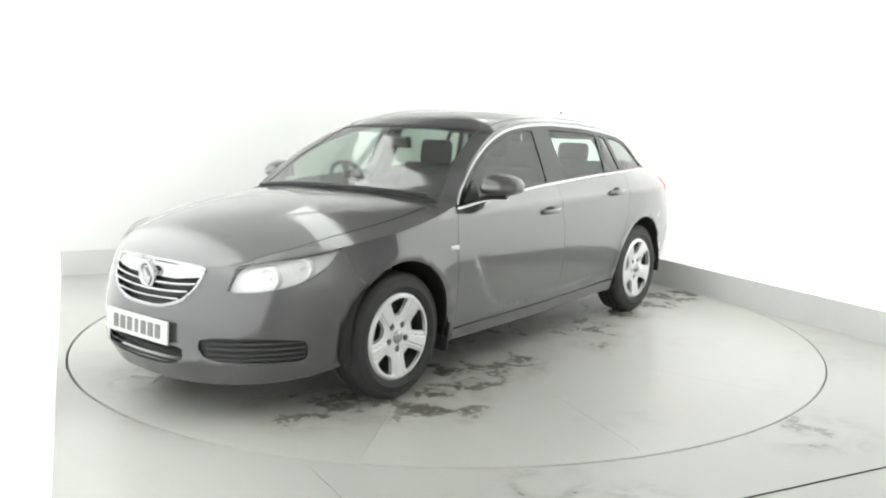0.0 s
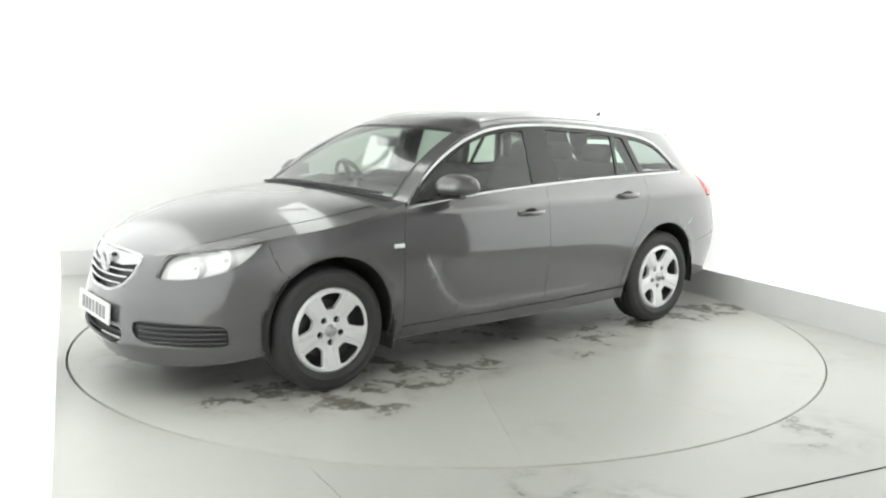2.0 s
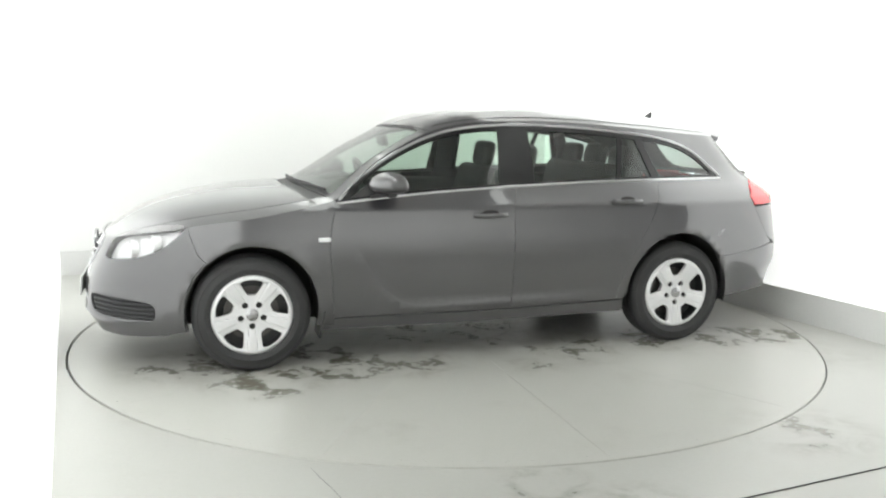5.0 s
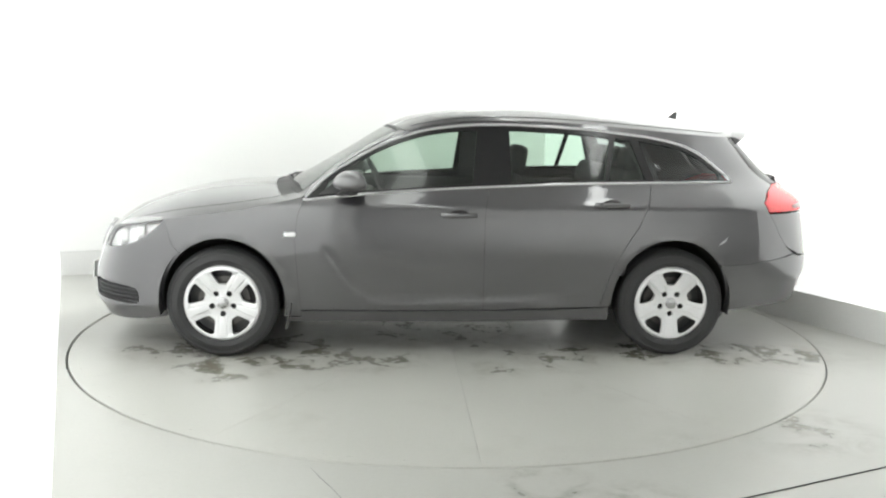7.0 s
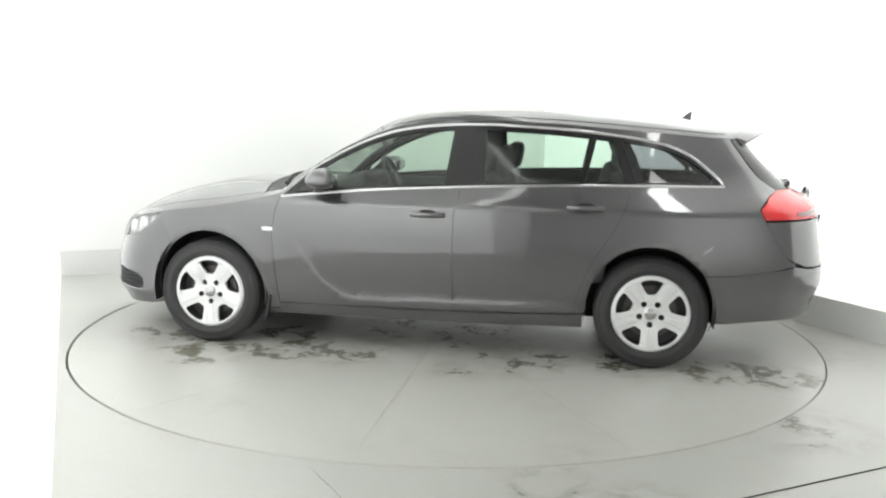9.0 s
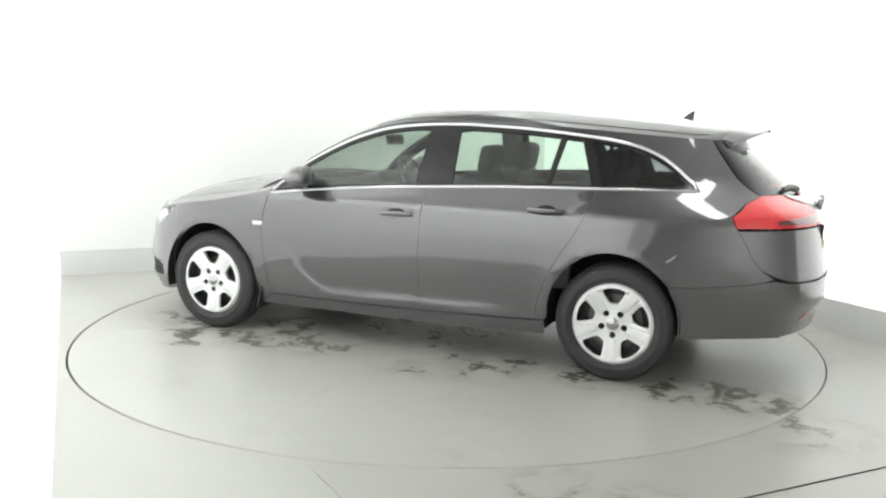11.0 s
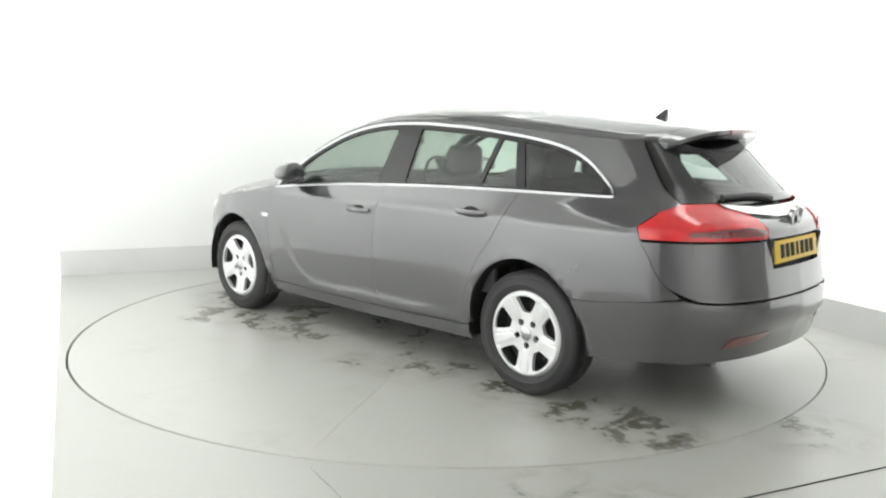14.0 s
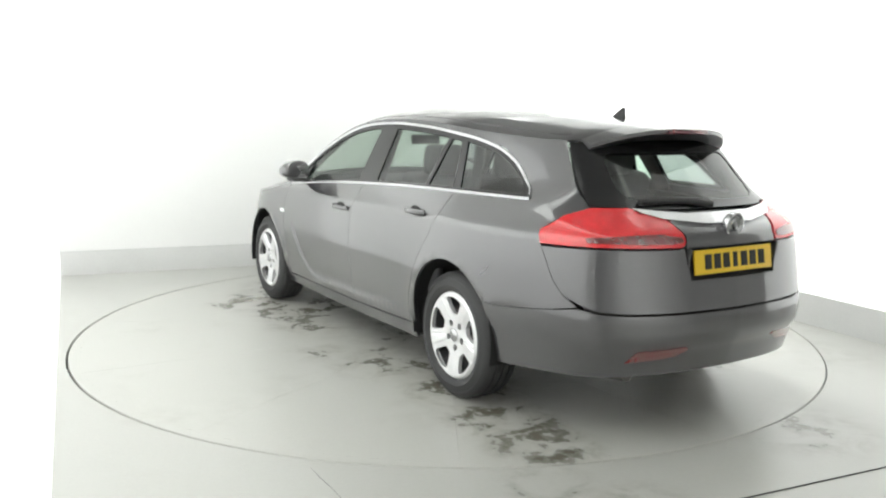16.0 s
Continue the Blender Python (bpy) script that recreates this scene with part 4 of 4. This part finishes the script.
box(bm, (0.065, 0.016, 0.014), m @ pose(0, 0, 0.006, 0, 0, 35), 0.004)
box(bm, (0.034, 0.014, 0.014), m @ pose(0.02, 0.02, 0.006, 0, 0, -30), 0.004)
part("badge", bm, CHROME, car, "round chrome badge with a plain emblem")
for sgn in (False, True):
    t = skin_panel("tail_lamp", lamp_r, REDLENS, car, "glossy red tail lamp", lift=0.004, step=0.03, depth=0.03, flip=sgn)
    skin_panel("lower_lens", [(s_rear(y, z), z) for y, z in resample([(0.70, 0.915), (0.36, 0.912), (0.315, 0.918), (0.318, 0.94), (0.42, 0.955), (0.56, 0.95), (0.70, 0.935)], 0.02)], DARKRED, t, "darker red lens band", lift=0.008, step=0.03, depth=0.004, flip=sgn)
    skin_panel("bumper_reflector", [(s_rear(y, z), z) for y, z in resample([(0.57, 0.385), (0.53, 0.44), (0.30, 0.455), (0.28, 0.44), (0.34, 0.41)], 0.02)], DARKRED, car, "dark red reflector in the bumper", lift=0.004, step=0.03, flip=sgn)
REARGLASS = [(0.592, 1.058), (0.572, 1.14), (0.54, 1.25), (0.512, 1.345), (-0.512, 1.345), (-0.54, 1.25), (-0.572, 1.14), (-0.592, 1.058), (-0.45, 1.060), (-0.40, 1.050), (0.40, 1.050), (0.45, 1.060)]
CLEAR = [(0.42, 1.10), (0.44, 1.14), (0.425, 1.25), (0.40, 1.285), (0.36, 1.295), (-0.36, 1.295), (-0.40, 1.285), (-0.425, 1.25), (-0.44, 1.14), (-0.42, 1.10), (-0.36, 1.085), (0.36, 1.085)]
skin_panel("rear_window_border", tail(REARGLASS, 0.025), GLOSSBLACK, car, "gloss black border of the rear window", holes=[tail(CLEAR, 0.02)], step=0.05)
g = skin_panel("rear_window", tail(CLEAR, 0.025), GLASS, car, "tinted rear window", step=0.07, lift=-0.004, gap=-0.006, depth=0.004)
g.visible_shadow = False


# dark filler, added to stop white showing between spoiler and rear glass
skin_panel("spoiler_gap_filler", tail([(0.50, 1.300), (0.49, 1.335), (0.25, 1.372), (0.0, 1.378), (-0.25, 1.372), (-0.49, 1.335), (-0.50, 1.300)], 0.03), GLOSSBLACK, car, "black filler strip closing the gap under the spoiler", lift=-0.012, step=0.05, gap=0.0)


def spoiler():
    bm = bmesh.new()
    rows = []
    for v in np.linspace(-0.98, 0.98, 25):
        a = roof(np.array([16.9]), np.array([v]))[0]
        back = 0.12 * (1 - abs(v) ** 5 * 0.5)
        tip = (a[0] - back, a[1] * 0.985, a[2] - 0.018)
        rows.append([bm.verts.new(q) for q in ((a[0] + 0.02, a[1], a[2] + 0.003), (a[0] - back * 0.5, a[1] * 0.994, a[2] - 0.006), tip, (tip[0] + 0.006, tip[1], tip[2] - 0.020), (a[0] - 0.012, a[1] * 0.97, a[2] - 0.072), (a[0] + 0.04, a[1] * 0.97, a[2] - 0.05))])
    for a, b in zip(rows, rows[1:]):
        for j in range(5):
            bm.faces.new((a[j], a[j + 1], b[j + 1], b[j]))
        bm.faces.new((a[5], a[0], b[0], b[5]))
    bm.faces.new(rows[0])
    bm.faces.new(rows[-1][::-1])
    sp = part("roof_spoiler", bm, PAINT, car, "", 40)
    bm = bmesh.new()
    q = [roof(np.array([16.9]), np.array([v]))[0] for v in np.linspace(-0.28, 0.28, 12)]
    tube(bm, [(p[0] - 0.117, p[1], p[2] - 0.030) for p in q], 0.006, 0.011)
    part("brake_lamp", bm, DARKRED, sp, "dark red high brake lamp")


spoiler()
# roof aerial
bm = bmesh.new()
f = [(-1.49, 1.440), (-1.56, 1.466), (-1.625, 1.516), (-1.64, 1.514), (-1.632, 1.47), (-1.645, 1.435)]
va = [bm.verts.new((x, 0.004 if z > 1.49 else (0.016 if z > 1.44 else 0.03), z)) for x, z in f]
vb = [bm.verts.new((x, -0.004 if z > 1.49 else (-0.016 if z > 1.44 else -0.03), z)) for x, z in f]
bm.faces.new(va), bm.faces.new(vb[::-1])
for i in range(6):
    bm.faces.new((va[i], vb[i], vb[(i + 1) % 6], va[(i + 1) % 6]))
part("roof_aerial", bm, BLACK, car, "black fin aerial")


# ---- mirrors, handles, wipers, small trim ----
def mirror(sg):
    bm = bmesh.new()
    bmesh.ops.create_uvsphere(bm, u_segments=28, v_segments=16, radius=1.0)
    for v in bm.verts:
        x, y, z = v.co
        x, y, z = (math.copysign(abs(q) ** 0.8, q) for q in (x, y, z))
        cx = x * (0.125 if x > 0 else 0.062) * (1 - 0.25 * max(z, 0))
        v.co = (0.578 + cx - 0.030 * y, sg * (0.955 + y * 0.112), 1.066 + z * (0.072 if z > 0 else 0.052) * (1 - 0.12 * y))
    m = part("door_mirror", bm, PAINT, car, "dark grey door mirror on a black foot", 60)
    bm = bmesh.new()
    tube(bm, [(0.66, sg * 0.825, 0.985), (0.645, sg * 0.86, 0.998), (0.62, sg * 0.91, 1.008), (0.59, sg * 0.99, 1.010)], 0.035, 0.014, 12)
    part("mirror_foot", bm, BLACK, m, "black mirror foot")
    bm = bmesh.new()
    box(bm, (0.006, 0.14, 0.078), pose(0.528, sg * 0.958, 1.064, 0, 0, -6 * sg), 0.002)
    part("mirror_glass", bm, CHROME, m, "silvery mirror glass")
    bm = bmesh.new()
    P = [skin(s_at_x(x, z), z) for x, z in ((0.80, 0.985), (0.655, 0.995), (0.645, 1.10))]
    v = [bm.verts.new((p[0], sg * (p[1] + 0.004), p[2])) for p in P] + [bm.verts.new((p[0], sg * (p[1] - 0.006), p[2])) for p in P]
    bm.faces.new(v[:3]), bm.faces.new(v[3:][::-1])
    for i in range(3):
        bm.faces.new((v[i], v[3 + i], v[3 + (i + 1) % 3], v[(i + 1) % 3]))
    part("mirror_sail", bm, BLACK, m, "black triangular mirror base")


def handle(x0, z0, sg, door):
    c = skin(s_at_x(x0, z0), z0)
    # near-black oval laid on the skin for the shade of the handle recess
    bm = bmesh.new()
    bmesh.ops.create_uvsphere(bm, u_segments=20, v_segments=10, radius=1.0)
    for v in bm.verts:
        v.co = (x0 + v.co.x * 0.062, sg * (c[1] - 0.0005 + v.co.y * 0.004), z0 + v.co.z * 0.033)
    shade_patch = part("handle_shade", bm, LINER, door, "dark oval for the shade behind the door handle", 60)
    bm = bmesh.new()
    pts = [(x0 + dx, sg * (skin(s_at_x(x0 + dx, z0), z0)[1] + o), z0 + 0.002) for dx, o in ((0.105, 0.004), (0.085, 0.017), (0.04, 0.027), (-0.02, 0.028), (-0.075, 0.020), (-0.105, 0.006))]
    tube(bm, pts, 0.008, 0.015, 10)
    part("door_handle", bm, PAINT, door, "body-coloured pull handle")


for sg in (1, -1):
    mirror(sg)
    handle(-0.04, 0.874, sg, doors[sg][0])
    handle(-0.97, 0.941, sg, doors[sg][1])
    bm = bmesh.new()
    c = skin(s_at_x(0.962, 0.755), 0.755)
    box(bm, (0.068, 0.012, 0.024), pose(0.962, sg * c[1], 0.755), 0.005)
    part("side_repeater", bm, REFLECTOR, car, "small clear side repeater")
    bm = bmesh.new()
    box(bm, (0.012, 0.19, 0.16), pose(0.975, sg * 0.79, 0.255, 0, -12, 0), 0.004)
    part("mud_flap", bm, BLACK, car, "black mud flap")


def wiper(pts, w):
    bm = bmesh.new()
    tube(bm, pts, w, w * 1.3, 8)
    return bm


P, N = roof_n(np.array([5.9, 6.05, 6.12, 6.15]), np.array([0.0, 0.25, 0.55, 0.80]))
part("wiper", wiper(P + N * 0.012, 0.007), BLACK, car, "black windscreen wiper")
P, N = roof_n(np.array([5.8, 5.95, 6.02, 6.08]), np.array([-0.82, -0.5, -0.2, 0.1]))
part("wiper", wiper(P + N * 0.012, 0.007), BLACK, car, "black windscreen wiper")
P = [skin(s_rear(y, z), z) for y, z in ((0.0, 1.065), (0.12, 1.085), (0.3, 1.088), (0.40, 1.083))]
part("rear_wiper", wiper([(p[0] - 0.022, p[1], p[2]) for p in P], 0.013), BLACK, car, "black rear wiper")
bm = bmesh.new()
bmesh.ops.create_uvsphere(bm, u_segments=16, v_segments=10, radius=0.03, matrix=Matrix.Translation((-2.215, 0.0, 1.062)))
part("wiper_hub", bm, BLACK, car, "black wiper hub")


# ---- body shell and cabin ----
def shell():
    """Inner skin behind the panel gaps, near-black so that they look shaded."""
    def inner(s, z):
        p, n = skin_n(s, z)
        return p - n * 0.022, n
    for sgn in (False, True):
        o = side([(1.60, 0.80), (0.9, 0.93), (0.0, 0.99), (-1.2, 1.03), (-1.74, 1.03), (-1.95, 0.9), (-2.0, 0.62), (-1.72, 0.56)] + ARCH_R[::-1][2:-1] + [(-0.96, 0.25), (0.96, 0.25)] + ARCH_F[::-1][1:-4])
        panel("inner_shell", o, inner, LINER, car, "inner body shell, blackened for the shade in the panel gaps", step=0.08, gap=0.0, depth=0.02, flip=sgn)
    o = [(s_rear(y, z), z) for y, z in resample([(0.74, 0.88), (0.73, 0.42), (-0.73, 0.42), (-0.74, 0.88)], 0.05)]
    panel("inner_shell", o, lambda s, z: (skin_n(s, z)[0] - skin_n(s, z)[1] * 0.045, skin_n(s, z)[1]), LINER, car, "inner body shell, blackened for the shade in the panel gaps", step=0.08, gap=0.0)
    bm = bmesh.new()
    box(bm, (3.7, 1.1, 0.10), pose(-0.05, 0, 0.27), 0.03)
    box(bm, (1.85, 1.60, 0.08), pose(0.0, 0, 0.255), 0.02)
    box(bm, (0.4, 0.8, 0.1), pose(1.95, 0, 0.30), 0.03)
    box(bm, (0.4, 0.9, 0.12), pose(-2.0, 0, 0.42), 0.03)
    box(bm, (0.9, 1.0, 0.3), pose(1.45, 0, 0.45), 0.03)
    part("floor_pan", bm, LINER, car, "dark underside")
    bm = bmesh.new()
    tube(bm, [(-1.9, 0.45, 0.24), (-2.1, 0.46, 0.27), (-2.22, 0.46, 0.29)], 0.03, 0.03, 14)
    part("exhaust_pipe", bm, STEEL, car, "steel exhaust pipe")


shell()


def cabin():
    # headliner under the roof
    bm = bmesh.new()
    A, W = np.linspace(9.4, 16.6, 20), np.linspace(-0.93, 0.93, 13)
    grid = [[bm.verts.new(roof(np.array([a]), np.array([w]))[0] - np.array((0, 0, 0.03))) for w in W] for a in A]
    for a, b in zip(grid, grid[1:]):
        for j in range(12):
            bm.faces.new((a[j], a[j + 1], b[j + 1], b[j]))
    part("headliner", bm, HEADLINER, car, "pale grey headliner")
    bm = bmesh.new()
    box(bm, (0.42, 1.42, 0.16), pose(0.80, 0, 0.93, 0, 8, 0), 0.06)
    box(bm, (0.30, 1.40, 0.3), pose(0.62, 0, 0.78), 0.06)
    box(bm, (0.22, 0.42, 0.08), pose(0.68, -0.38, 1.0, 0, 10, 0), 0.035)
    d = part("dashboard", bm, DASH, car, "dark moulded dashboard")
    m = pose(0.45, -0.38, 0.98, 0, -65, 0)
    bm = bmesh.new()
    tube(bm, [m @ Vector((0.185 * math.cos(a), 0.185 * math.sin(a), 0)) for a in np.linspace(0, 2 * math.pi, 33)], 0.014, 0.014, 8)
    box(bm, (0.34, 0.05, 0.02), m, 0.008)
    lathe(bm, [(0.001, 0.03), (0.06, 0.025), (0.075, 0.0), (0.06, -0.03)], m, 20)
    part("steering_wheel", bm, DASH, car, "black steering wheel")
    for y in (0.38, -0.38):
        seat = None
        bm = bmesh.new()
        box(bm, (0.52, 0.52, 0.16), pose(0.02, y, 0.58, 0, -6, 0), 0.05)
        seat = part("front_seat", bm, CLOTH, car, "dark cloth front seat")
        bm = bmesh.new()
        box(bm, (0.15, 0.50, 0.60), pose(-0.33, y, 0.82, 0, -16, 0), 0.055)
        part("backrest", bm, CLOTH, seat)
        bm = bmesh.new()
        box(bm, (0.10, 0.27, 0.19), pose(-0.455, y, 1.19, 0, -10, 0), 0.045)
        part("headrest", bm, CLOTH, seat)
        bm = bmesh.new()
        for dy in (-0.06, 0.06):
            tube(bm, [(-0.41, y + dy, 1.06), (-0.445, y + dy, 1.15)], 0.006)
        part("headrest_post", bm, STEEL, seat)
    bm = bmesh.new()
    box(bm, (0.48, 1.34, 0.16), pose(-0.78, 0, 0.60, 0, -6, 0), 0.05)
    seat = part("rear_seat", bm, CLOTH, car, "dark cloth rear bench")
    bm = bmesh.new()
    box(bm, (0.14, 1.32, 0.58), pose(-1.09, 0, 0.86, 0, -16, 0), 0.05)
    part("backrest", bm, CLOTH, seat)
    for y in (0.38, 0.0, -0.38):
        bm = bmesh.new()
        box(bm, (0.09, 0.25, 0.15), pose(-1.19, y, 1.20, 0, -12, 0), 0.04)
        part("headrest", bm, CLOTH, seat)
    bm = bmesh.new()
    box(bm, (0.9, 1.15, 0.03), pose(-1.68, 0, 0.98), 0.01)
    part("load_cover", bm, CLOTH, car, "dark load-bay cover")
    for sg in (1, -1):
        bm = bmesh.new()
        tube(bm, [(-0.235, sg * 0.74, 1.0), (-0.245, sg * 0.665, 1.2), (-0.26, sg * 0.60, 1.39)], 0.075, 0.02, 8, flat=(0, 1, 0))
        part("centre_pillar", bm, DASH, car, "dark centre pillar trim")
        bm = bmesh.new()
        box(bm, (1.9, 0.05, 0.5), pose(-0.15, sg * 0.79, 0.74, 0, 0, 0), 0.02)
        part("door_card", bm, DASH, car, "dark door trim")
        bm = bmesh.new()
        tube(bm, [(-1.27, sg * 0.70, 1.05), (-1.21, sg * 0.62, 1.22), (-1.15, sg * 0.575, 1.33)], 0.05, 0.02, 8, flat=(0, 1, 0))
        part("rear_pillar", bm, DASH, car, "dark rear pillar trim")
    bm = bmesh.new()
    box(bm, (0.03, 0.24, 0.07), pose(0.42, 0, 1.29, 0, 12, 0), 0.015)
    part("inside_mirror", bm, BLACK, car, "black inside mirror")


cabin()

for ob in car.children:
    ob.matrix_basis = HOLD @ ob.matrix_basis


def motions():
    turn = [(t, pose(0, 0, 0, 0, 0, a)) for t, a in TURN]
    walk(table, turn)
    walk(car, turn)


motions()
